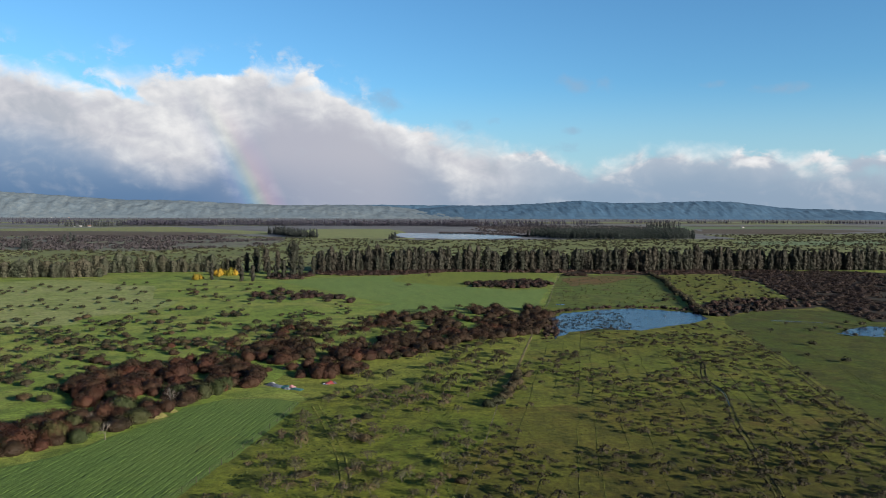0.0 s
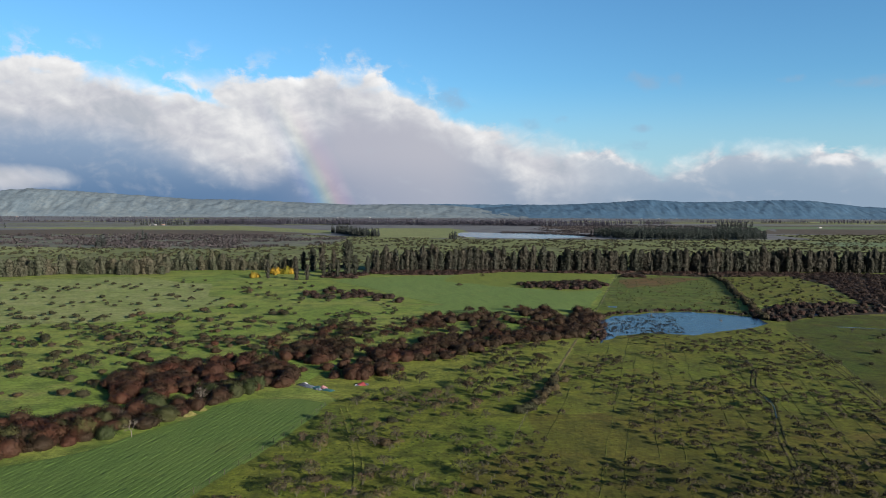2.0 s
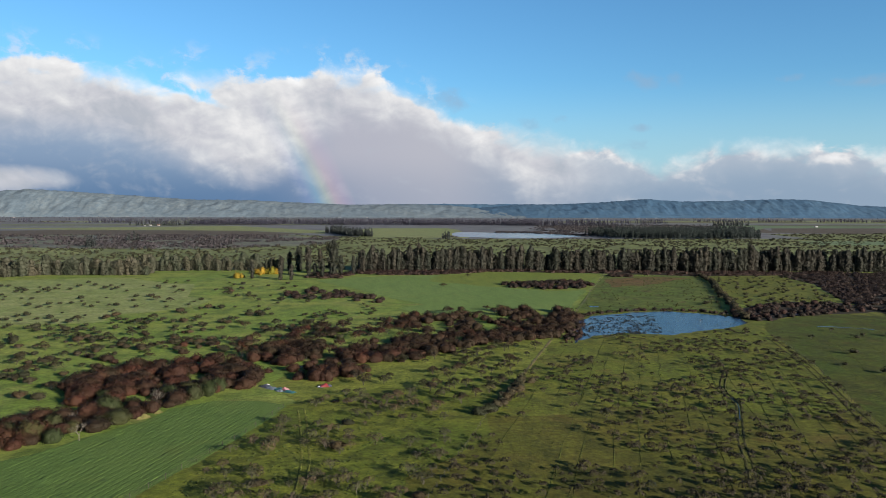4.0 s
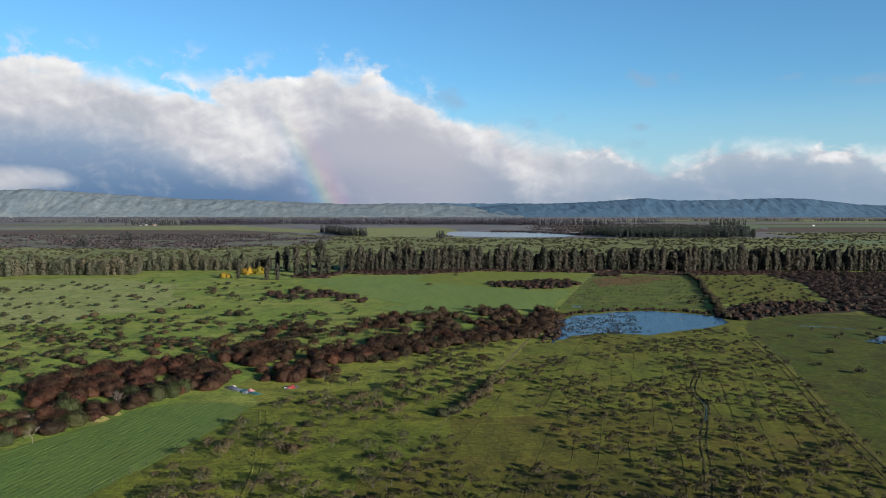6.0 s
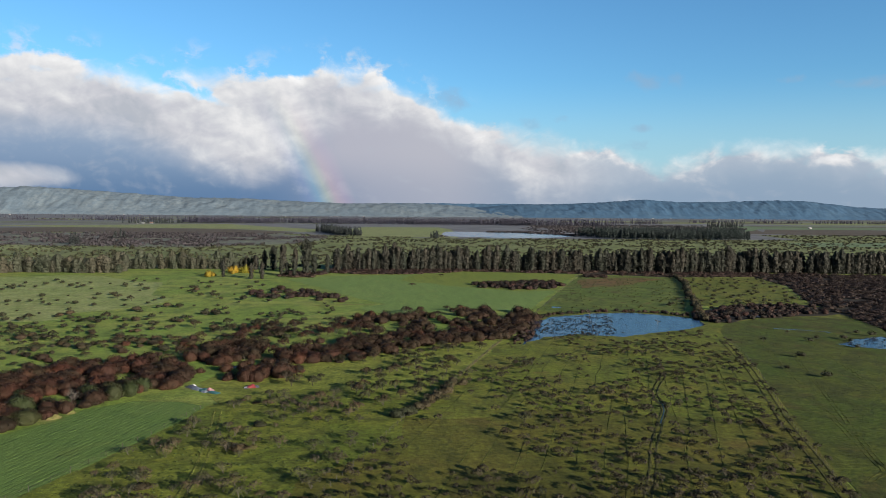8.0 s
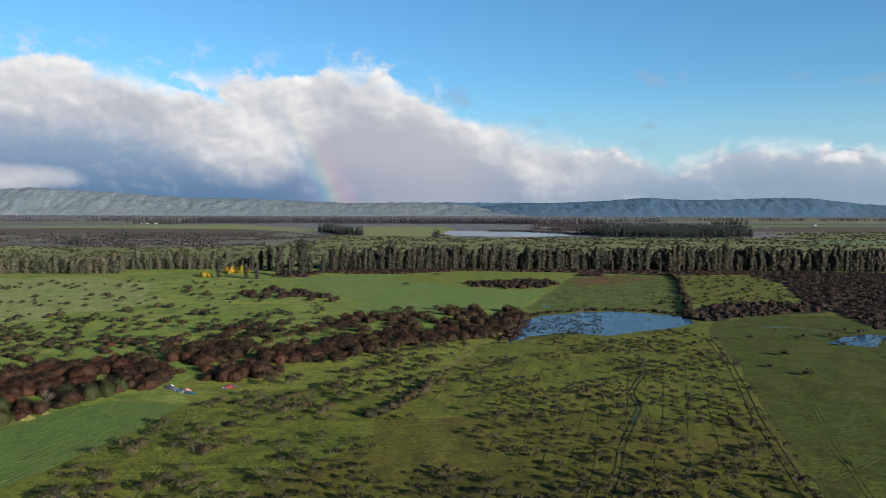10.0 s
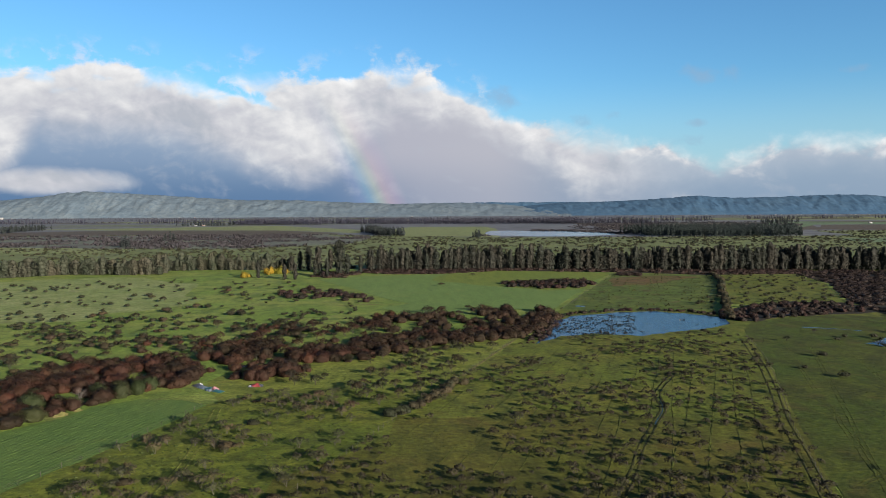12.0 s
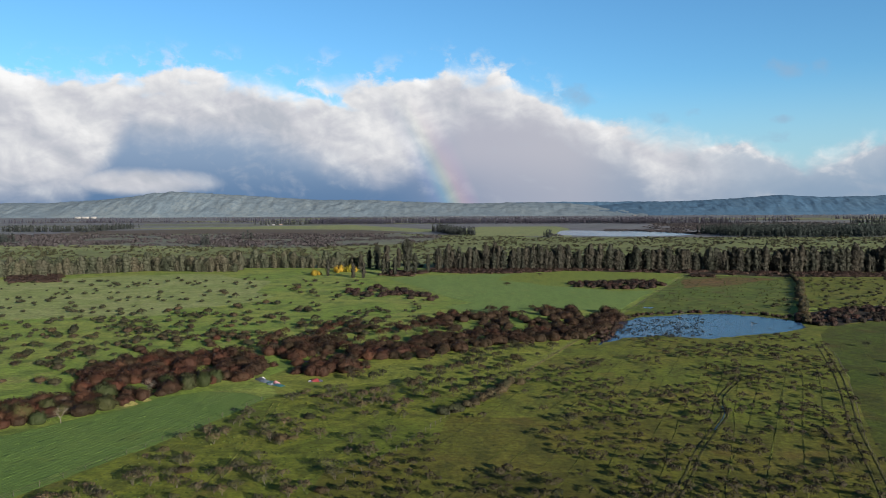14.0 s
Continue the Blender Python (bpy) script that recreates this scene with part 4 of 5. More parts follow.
# ---- hills ----
def build_hills(name, x0, x1, y, crest, mat, label, seed, deep=300.0):
    """A chain of hills; crest gives heights at even steps from x0 to x1."""
    xs = np.linspace(x0, x1, 640)
    ys = np.linspace(-1, 1, 36)
    top = np.interp(xs, np.linspace(x0, x1, len(crest)), crest)
    v = []
    for b in ys:
        for a, h in zip(xs, top):
            yy = y + deep * b
            gully = noise.fractal((a / 60.0, yy / 75.0, seed), 0.7, 2.1, 6)
            fold = noise.noise((a / 420.0, yy / 420.0, seed + 9))
            spur = 1.0 - abs(noise.noise((a / 55.0 + yy / 160.0, yy / 150.0, seed + 4)))
            body = (1 - abs(b) ** 1.3)
            ridge = noise.noise((a / 170.0 + yy / 300.0, yy / 200.0, seed + 2))
            z = h * body * (0.94 + (0.16 - 0.13 * body) * gully + 0.16 * fold + 0.16 * ridge * (1 - body) * 2) + (4.5 * gully + 2.5 * (spur - 0.7)) * body ** 0.7 * (1.15 - body)
            v.append((a, yy, max(z, 0.2) if abs(b) < 1 else -2.0))
    n = len(xs)
    i = np.arange(len(ys) * n).reshape(len(ys), n)
    f = np.stack([i[:-1, :-1], i[:-1, 1:], i[1:, 1:], i[1:, :-1]], -1).reshape(-1, 4)
    tagged(new(name, mesh_from(name, v, f, mat, True)), label, "hills", kind="structure")


build_hills("west_hills", -4400, 900, 4480, (90, 90, 88, 90, 98, 122, 162, 138, 118, 100, 82, 76, 74, 40), HILL, "grassy hills under rain cloud, pale grey-green with painted haze", 3, 300)
build_hills("east_hills", 350, 4400, 4500, (30, 58, 78, 86, 104, 124, 112, 112, 124, 112, 92, 80, 84, 78, 72, 66), HILL_WOOD, "wooded hills on the horizon, bluish with painted haze", 7, 300)
build_hills("back_hills", -2500, 2600, 4840, (112, 106, 98, 90, 86, 80, 90, 90, 86, 76, 72), HILL_WOOD, "distant hills behind the plain, blue with painted haze", 12, 120)

# ---- trees and bushes ----
def sizes(n, lo, hi, seed):
    return np.random.default_rng(seed).uniform(lo, hi, n)


thorns = [thorn(20 + i, 3.0, 3.8, 620, 0.38, 0.06, 0.44) for i in range(7)]
thorn_things = [plant("thorn_tree", thorns[i], (BARK, PASTURE_THORN), "small brown thorn tree on open pasture", "tree", "pasture thorn trees") for i in range(5)]
grey_things = [plant("bare_thorn_tree", thorn(40 + i, 3.0, 3.9, 560, 0.38, 0.07, 0.34), (GREY_BARK, GREY_THORN), "leafless grey-brown thorn tree on rough pasture", "tree", "bare thorn trees") for i in range(4)]
thin_thorns = [thorn(60 + i, 3.0, 3.7, 200, 0.58, 0.06, 0.6) for i in range(6)]
thin_crowns = [c for w, c in thin_thorns]

# rough pasture between the fence and the farm track: the near ones stand singly, those behind are joined
DENSE = [(62, 104), (84, 140), (98, 166), (116, 172), (124, 150), (134, 138), (118, 100), (96, 84)]
near_p = np.concatenate([scatter(RIGHT_PASTURE, 3.6, 0.92, 21, -0.2, 18.0), scatter(DENSE, 3.6, 0.9, 28, -0.12, 12.0), scatter([(96, 168), (118, 228), (146, 296), (178, 298), (162, 236), (138, 166), (122, 142)], 5.2, 0.7, 19, -0.05, 13.0)])
near_p = near_p[np.argsort(near_p[:, 1])]
is_grey = np.random.default_rng(8).uniform(0, 1, len(near_p)) < 0.5
things(grey_things, near_p[is_grey][:150], sizes(150, 0.34, 0.86, 31), 31)
marked = np.array([(143, 266), (176, 267), (87, 256), (94, 253), (156, 207), (158, 234), (77, 183), (70, 135), (199, 289), (220, 308), (47, 215)], float)
dark_near = np.concatenate([marked, near_p[~is_grey][:80]])
things(thorn_things, dark_near, sizes(len(dark_near), 0.38, 0.88, 32), 32)
back_p = np.concatenate([near_p[is_grey][150:], near_p[~is_grey][80:]])
stuff("pasture_scrub", thin_crowns, back_p, sizes(len(back_p), 0.26, 0.74, 39), PASTURE_THORN, "thin brown thorn bushes on the rough pasture", "bushes")
# wedge between the sown field and the fence
WEDGE = [(-30, 92), (-22, 140), (-13, 172), (-3, 200), (8, 214), (30, 214), (40, 198), (36, 163), (22, 125), (10, 92), (0, 66), (-20, 70)]
UPPER_WEDGE = [(6, 216), (14, 246), (34, 264), (60, 284), (84, 288), (62, 232), (52, 208), (44, 198), (30, 214)]
wedge_p = scatter(WEDGE, 4.4, 0.95, 22, -0.22, 18.0)
grey2 = [plant("low_thorn_bush", thorn(48 + i, 2.1, 3.0, 420, 0.32, 0.07, 0.36), (GREY_BARK, GREY_THORN), "low leafless grey thorn bush in grass", "bush", "low bare thorn bushes") for i in range(4)]
things(grey2, wedge_p[:240], sizes(len(wedge_p), 0.55, 1.4, 33), 33)
upper_p = scatter(UPPER_WEDGE, 4.8, 0.9, 23, -0.15, 16.0)
dark2 = [plant("thorn_tree", thorns[i], (BARK, THORN), "dark thorn tree on bright grass near the stream", "tree", "streamside thorn trees") for i in range(4)]
things(dark2, upper_p, sizes(len(upper_p), 0.6, 1.1, 34), 34)
bank_p = np.concatenate([scatter([(-30, 262), (-34, 300), (-24, 330), (30, 352), (44, 314), (8, 264)], 7.6, 0.85, 17, -0.2, 14.0), scatter([(16, 262), (60, 290), (96, 300), (120, 352), (60, 316), (30, 300)], 8.0, 0.8, 18),
                         scatter([(-76, 226), (-72, 256), (-30, 270), (-20, 240), (-44, 206)], 8.5, 0.8, 16), scatter([(20, 344), (60, 388), (110, 390), (60, 350)], 9.0, 0.7, 15)])
things([plant("spreading_thorn_tree", thorn(90 + i, 3.2, 5.2, 520, 0.55, 0.08, 0.36), (BARK, RUSSET), "broad brown thorn tree among the streamside bushes", "tree", "streamside thorn trees") for i in range(4)], bank_p, sizes(len(bank_p), 0.7, 1.25, 14), 14)
# wide western pasture
WEST = [(-320, 300), (-160, 200), (-80, 212), (-62, 262), (-30, 275), (-14, 300), (16, 310), (30, 345), (22, 385), (20, 430), (-20, 520), (-120, 560), (-300, 520)]
west_marked = np.array([(-70, 405), (-63, 402), (-44, 376), (-27, 342), (-11, 333), (-50, 351), (-81, 389), (-71, 356), (-97, 432), (-108, 442), (-154, 453), (-111, 371), (-109, 378),
                        (-86, 362), (-92, 352), (-93, 244), (-82, 217), (-76, 215), (-107, 274), (-94, 263), (-100, 307), (-85, 285), (-116, 335), (-45, 296), (-64, 293), (-60, 300)], float)
far_marked = np.array([(-51, 299), (-132, 343), (-121, 362), (-52, 444), (-35, 434), (-72, 479), (-73, 528), (66, 505), (92, 575), (-40, 380), (-38, 374)], float)
west_p = np.concatenate([scatter(WEST, 8.0, 0.9, 24, -0.02, 26.0), scatter([(-24, 300), (-10, 395), (22, 398), (32, 350), (14, 305)], 6.2, 0.9, 30, -0.15, 16.0), scatter([(-150, 240), (-95, 230), (-66, 266), (-20, 300), (10, 330), (-30, 350), (-100, 380), (-170, 330)], 8.0, 0.6, 27, 0.0, 18.0)])
def mop(seed, h, w, n, size):
    """A low tree with a short stem and one dense rounded crown."""
    wood, (v, f) = dome(seed, h * 0.72, w, n, size)
    v[:, 2] = v[:, 2] * (0.9 + 0.1 * v[:, 2] / h) + h * 0.26
    return join([wood, limb((0, 0, -0.1), (0.1, 0, h * 0.6), 0.12, 0.07, 5)]), (v, f)


thick_thorn = [plant("broad_thorn_tree", mop(80 + i, 2.6, 4.6, 480, 0.5) if i < 3 else thorn(80 + i, 2.8, 4.8, 640, 0.5, 0.07, 0.36), (BARK, THORN), "broad dark thorn tree on green pasture", "tree", "western thorn trees") for i in range(5)]
west_p = west_p[(west_p[:, 1] < 370) | (np.random.default_rng(29).uniform(0, 1, len(west_p)) < 0.42)]
west_p = west_p[np.argsort(np.hypot(west_p[:, 0], west_p[:, 1]))]
lone = np.concatenate([west_marked, far_marked])
things(thick_thorn, np.concatenate([lone, west_p[:255]]), np.concatenate([sizes(len(lone), 0.9, 1.25, 38), sizes(255, 0.45, 1.1, 35)]), 35)
rest = np.concatenate([west_p[255:], scatter([(200, 400), (215, 372), (282, 400), (330, 500), (345, 560), (290, 566), (250, 470)], 10.0, 0.8, 25, 0.0, 20.0),
                       scatter([(190, 300), (240, 310), (420, 320), (420, 200), (260, 180), (170, 225)], 15, 0.4, 26)])
stuff("thorn_scrub", [mop(66 + i, 2.5, 4.4, 110, 0.9)[1] for i in range(5)], rest, sizes(len(rest), 0.45, 1.0, 36), THORN, "scattered dark thorn bushes on the pastures", "bushes")

# russet bushes along the stream
BELT = ([(-74, 222), (-71, 250), (-60, 262), (-30, 262), (-18, 250), (-16, 236), (-22, 222), (-32, 212), (-40, 198), (-50, 194), (-64, 208)],
        [(-120, 156), (-80, 190), (-66, 194), (-52, 198), (-42, 206), (-41, 198), (-47, 183), (-57, 173), (-69, 166), (-91, 152), (-115, 132)],
        [(2, 256), (14, 298), (33, 302), (59, 312), (90, 332), (114, 360), (120, 356), (98, 305), (79, 295), (66, 292), (42, 272), (28, 258), (16, 258)],
        [(22, 342), (40, 365), (61, 386), (69, 366), (89, 388), (112, 388), (122, 372), (108, 332), (84, 330), (49, 316), (34, 325)],
        [(-26, 284), (-9, 300), (2, 286), (6, 270), (-5, 264), (-14, 256), (-26, 262)],
        [(-6, 232), (-8, 246), (4, 250), (18, 248), (12, 232)])
bushes = [plant("russet_bush", dome(100 + i, 3.5, 6.2, 1350, 0.46, 0.34), (BARK, RUSSET), "rounded russet-brown bush beside the stream", "bush", "streamside bushes") for i in range(6)]
belt_p = np.concatenate([scatter(q, d, k, 50 + i, c, 14.0) for i, (q, d, k, c) in enumerate(zip(BELT, (4.3, 3.8, 4.1, 5.6, 4.1, 4.2), (1, 0.9, 0.95, 0.9, 0.9, 0.85), (-0.55, -0.5, -0.6, -0.14, -0.45, -0.45)))])
belt_p = belt_p[np.argsort(belt_p[:, 1])]
things(bushes, belt_p[:298], sizes(min(298, len(belt_p)), 0.5, 1.35, 51), 51, 0.0, (0.8, 1.15))
stuff("streamside_scrub", [dome(110 + i, 3.4, 6.2, 480, 0.64)[1] for i in range(4)], belt_p[298:], sizes(len(belt_p) - 298, 0.65, 1.25, 53), RUSSET, "russet bushes crowding the far end of the stream", "bushes")
willows = [plant("willow_bush", dome(120 + i, 4.6, 6.6, 1700, 0.46, 0.45), (BARK, WILLOW), "tall olive-green bush among russet ones", "bush", "olive bushes") for i in range(3)]
things(willows, [(-40, 214), (-36, 219), (-33, 213), (-38, 223), (-30, 217), (-62, 178), (-70, 172), (-55, 184), (-56, 176), (-46, 190), (-52, 200), (-28, 222), (-58, 214), (-47, 205), (-76, 172), (-82, 168), (-68, 180), (-60, 186), (-88, 164), (-50, 187)], sizes(20, 0.7, 1.1, 52), 52)
west_belt = scatter([(-85, 294), (-52, 295), (-30, 305), (-34, 268), (-71, 253), (-92, 260)], 6.4, 0.7, 57, -0.05, 14.0)
west_belt = np.concatenate([west_belt, np.array([(-19, 240), (-17, 245), (-16, 258), (-9, 247), (-4, 249), (-3, 258), (-2, 267), (4, 257), (8, 260), (12, 269), (-20, 263), (-8, 264), (-13, 268), (6, 270), (-1, 245), (-22, 250), (14, 262), (2, 252)], float)])
things([plant("stray_bush", dome(124 + i, 3.0, 5.4, 900, 0.48), (BARK, RUSSET), "single russet bush on the pasture by the stream", "bush", "stray russet bushes") for i in range(3)], west_belt, sizes(len(west_belt), 0.5, 1.05, 58), 58)
# islands of bushes in the fields
OVAL = [(104, 517), (124, 530), (147, 533), (172, 530), (176, 512), (160, 488), (133, 484), (112, 496)]
ISLE = [(-42, 470), (-20, 492), (4, 480), (12, 452), (26, 430), (16, 416), (-8, 436), (-28, 444)]
isle_bushes = [plant("field_bush", dome(130 + i, 2.9, 6.0, 520, 0.62), (BARK, DARK_RUSSET), "russet-brown bush in an island among green fields", "bush", "field island bushes") for i in range(4)]
isle_p = np.concatenate([scatter(OVAL, 5.0, 1, 61), scatter(ISLE, 6.0, 0.9, 62, -0.3, 14.0)])
things(isle_bushes, isle_p, sizes(len(isle_p), 0.65, 1.1, 63), 63)
# hedges
HEDGE_BIT = [(45, 189), (50, 196), (56, 206), (61, 218), (65, 226)]
hedge_line = np.concatenate([smooth_line([(281, 574), (268, 524), (241, 456), (222, 404), (206, 366), (201, 346)], 3.6), smooth_line(HEDGE_BIT, 2.0)])
hedge_line += np.random.default_rng(71).normal(0, 0.8, hedge_line.shape)
hedge_bushes = [plant("hedge_bush", dome(140 + i, 3.2, 4.8, 340, 0.66), (BARK, OLIVE), "dark brownish hedge bush along a field edge", "bush", "hedge bushes") for i in range(4)]
hedge_sizes = np.where(hedge_line[:, 1] < 300, 0.78, 1.0) * sizes(len(hedge_line), 0.65, 1.1, 72)
things(hedge_bushes, hedge_line, hedge_sizes, 72)
pond_p = scatter([(198, 352), (206, 372), (228, 392), (262, 408), (288, 400), (278, 366), (256, 360), (228, 352), (208, 338), (202, 340)], 3.9, 0.95, 73, -0.55, 12.0)
pond_p = np.concatenate([pond_p, [(122, 358), (126, 366), (140, 374), (152, 378), (168, 382), (176, 380), (186, 374), (115, 350), (118, 362), (112, 345), (195, 362), (160, 381)], smooth_line([(116, 352), (124, 364), (140, 374), (158, 380), (176, 380), (190, 372), (202, 360)], 2.2) + np.random.default_rng(84).normal(0, 1.5, (len(smooth_line([(116, 352), (124, 364), (140, 374), (158, 380), (176, 380), (190, 372), (202, 360)], 2.2)), 2)), scatter([(94, 290), (100, 310), (110, 340), (118, 354), (114, 330), (106, 306), (99, 290)], 2.6, 0.9, 82)])
things([plant("hedge_bush", dome(150 + i, 3.0, 5.4, 340, 0.7), (BARK, DARK_RUSSET), "brown bush on the pond's far bank", "bush", "pond bank bushes") for i in range(4)], pond_p, np.where(pond_p[:, 0] < 200, 0.7, 1.0) * sizes(len(pond_p), 0.3, 0.9, 74), 74)
low_domes = [dome(160 + i, 1.9, 7.4, 100, 1.0, 0.5)[1] for i in range(5)]
brown_p = scatter(BROWN, 4.8, 0.95, 75, -0.62, 20.0)
brown_p = brown_p[brown_p[:, 0] < 480]
stuff("thicket", low_domes, brown_p, sizes(len(brown_p), 0.6, 1.15, 76), THICKET, "dense brown thicket of leafless bushes", "thicket")
fringe = np.concatenate([scatter([(0, 612), (0, 632), (110, 640), (112, 616), (70, 598), (30, 596)], 4.2, 0.95, 77), scatter([(110, 624), (112, 634), (225, 622), (340, 610), (420, 590), (345, 574), (277, 572), (210, 602)], 4.2, 0.8, 78, -0.35, 14.0),
                         scatter([(-262, 520), (-300, 515), (-330, 560), (-326, 590), (-290, 568)], 4.5, 0.9, 79), scatter([(-34, 575), (-6, 568), (4, 612), (-30, 620)], 4.5, 0.8, 83), scatter([(205, 572), (222, 566), (224, 580), (207, 584)], 3.5, 0.9, 80)])
stuff("fringe_scrub", low_domes, fringe, sizes(len(fringe), 0.7, 1.3, 81), THICKET, "brown scrub at the foot of the tree row", "bushes")

# the tree row
row_trees = [plant("eucalyptus_tree", column(200 + i, 19.0, 7.6, 1000, 1.1, 0.04), (BARK, EUCALYPT), "tall dark eucalyptus in a field windbreak", "tree", "windbreak trees") for i in range(9)]
line = smooth_line([(6, 634), (120, 636), (225, 624), (300, 606), (360, 612), (520, 590), (600, 583)], 2.35)
rt = np.random.default_rng(90)
row_p = line + rt.normal(0, 1.4, line.shape)
things(row_trees, row_p, np.where(rt.uniform(0, 1, len(row_p)) < 0.14, 0.55, 1.0) * sizes(len(row_p), 0.74, 1.06, 91), 91, 0.0, (0.85, 1.2))
back = np.repeat(line, 2, 0)[rt.uniform(0, 1, 2 * len(line)) < 0.42] + (0, 9)
back += rt.normal(0, 2.0, back.shape)
stuff("windbreak_back_row", [column(210 + i, 19.0, 8.0, 320, 1.9, 0.0)[1] for i in range(4)], back, sizes(len(back), 0.6, 1.0, 96), EUCALYPT, "dark eucalyptus trees behind the front row", "trees")
tall = [plant("poplar_tree", column(220 + i, 27.0, 8.4, 1900, 1.3, 0.02), (BARK, EUCALYPT), "very tall dark poplar at the field corner", "tree", "tall poplars") for i in range(3)]
things(tall, [(-14, 600), (-8, 603), (-21, 575), (-27, 580), (-33, 594), (-51, 560), (-43, 559), (-74, 574), (-45, 640), (-38, 646), (-28, 652), (-54, 648), (-60, 640), (2, 612), (10, 616)],
       [1.15, 0.62, 0.5, 0.46, 0.5, 0.46, 0.46, 0.46, 0.85, 0.78, 0.6, 0.6, 0.5, 0.5, 0.45], 92)
gold = [plant("golden_tree", dome(230 + i, 6.2, 7.4, 900, 0.7, 0.5), (PALE_BARK, GOLDEN), "golden-yellow autumn tree at the field edge", "tree", "golden trees") for i in range(2)]
things(gold, [(-86, 577), (-83, 581), (-76, 613), (-72, 612), (-68, 613), (-64, 612), (-60, 612), (-72, 602)], [0.85, 0.6, 0.9, 0.95, 0.9, 0.95, 0.8, 0.5], 93)
pale_trees = [plant("gum_tree", column(240 + i, 13.0, 11.0, 900, 1.15, 0.0), (PALE_BARK, PALE_EUCALYPT), "pale olive eucalyptus in the western tree row", "tree", "western row trees") for i in range(6)]
line = np.concatenate([smooth_line([(-470, 500), (-332, 558), (-262, 600), (-240, 618), (-193, 612), (-160, 614)], 2.8), smooth_line([(-230, 632), (-190, 630), (-162, 628)], 5.0),
                       smooth_line([(-165, 650), (-120, 652), (-60, 648)], 3.6), smooth_line([(-360, 580), (-270, 625)], 6.0)])
line += np.random.default_rng(94).normal(0, 1.5, line.shape)
things(pale_trees, line, sizes(len(line), 0.5, 1.08, 95), 95, 0.0, (0.8, 1.2))

# scrubland, heath and woods of the plain
small = [leaves(np.random.default_rng(300 + i), [(0, 0, 0.9), (1.5, 0.4, 0.8), (-1.3, 0.6, 0.7)], [(1.7, 1.7, 0.75), (1.3, 1.3, 0.6), (1.4, 1.3, 0.6)], 16, 2.3, 0.6, 0.62, (0, 0, 0)) for i in range(6)]
scrub_p = scatter(SCRUBLAND, 10.0, 0.9, 96, -0.15, 45.0, avoid=(HEATHLAND,))
stuff("scrub_bushes", small, scrub_p, sizes(len(scrub_p), 0.4, 1.35, 97), OLIVE, "olive-brown bushes over the scrubland", "bushes")
heath_p = scatter(HEATHLAND, 8.5, 0.9, 98, -0.15, 55.0)
heath_p = np.concatenate([heath_p, scatter([(430, 1600), (900, 1650), (1120, 2050), (1180, 2400), (600, 2420), (420, 1900)], 14.0, 0.9, 135, -0.3, 120.0), scatter([(-1700, 2650), (-500, 2680), (600, 2700), (600, 3000), (-1700, 3000)], 34.0, 0.9, 136, -0.2, 160.0)])
heath_p = np.concatenate([heath_p, scatter([(290, 1625), (350, 1610), (420, 1500), (430, 1410), (470, 1440), (400, 1640), (300, 1680)], 6.5, 0.9, 138), scatter([(150, 1380), (176, 1345), (180, 1360), (160, 1400)], 6.5, 0.9, 139)])
stuff("heath_bushes", small, heath_p, sizes(len(heath_p), 0.8, 1.9, 99), HEATHER, "purplish-brown bushes over the heath", "bushes")
spire = [leaves(np.random.default_rng(320 + i), [(0, 0, 4), (0, 0, 8), (0, 0, 12), (0, 0, 16)], [(3.0, 3.0, 3.5), (2.8, 2.8, 3.2), (2.3, 2.3, 3.2), (1.3, 1.3, 3.4)], 52, 3.6, 0.6, 0.62, (0, 0)) for i in range(6)]
PLANTATION = [(440, 1450), (462, 1300), (560, 1268), (663, 1262), (715, 1268), (800, 1480), (640, 1560), (520, 1520)]
plant_p = scatter(PLANTATION, 9.0, 0.95, 101)
fine_spire = [leaves(np.random.default_rng(330 + i), [(0, 0, 4), (0, 0, 8), (0, 0, 12), (0, 0, 16)], [(3.0, 3.0, 3.5), (2.8, 2.8, 3.2), (2.3, 2.3, 3.2), (1.1, 1.1, 3.4)], 100, 2.6, 0.6, 0.62, (0, 0)) for i in range(6)]
stuff("plantation", fine_spire, plant_p, sizes(len(plant_p), 0.8, 1.15, 102), CONIFER, "dark rectangular conifer plantation", "wood")
grove_p = np.concatenate([scatter([(-92, 1640), (-70, 1570), (-34, 1425), (14, 1372), (26, 1400), (-10, 1480), (-60, 1640)], 8.0, 0.95, 103), scatter([(1085, 2215), (1190, 2205), (1200, 2270), (1090, 2280)], 10, 0.9, 104),
                          scatter([(140, 1284), (154, 1284), (154, 1298), (140, 1298)], 6.0, 1, 105), scatter([(-376, 1222), (-354, 1222), (-352, 1240), (-374, 1240)], 7.0, 1, 106), scatter([(-368, 1030), (-350, 1030), (-350, 1046), (-368, 1046)], 7.0, 1, 137),
                          scatter([(-690, 2230), (-560, 2230), (-520, 2300), (-680, 2300)], 13, 0.8, 107), scatter([(-760, 1090), (-712, 1100), (-740, 1180), (-800, 1180)], 11, 0.9, 108),
                          scatter([(-1120, 1640), (-872, 1625), (-900, 1930), (-940, 1930), (-930, 1700), (-1120, 1720)], 11, 0.9, 109)])
stuff("groves", spire, grove_p, sizes(len(grove_p), 0.6, 1.0, 110), CONIFER, "dark groves standing on the plain", "wood")
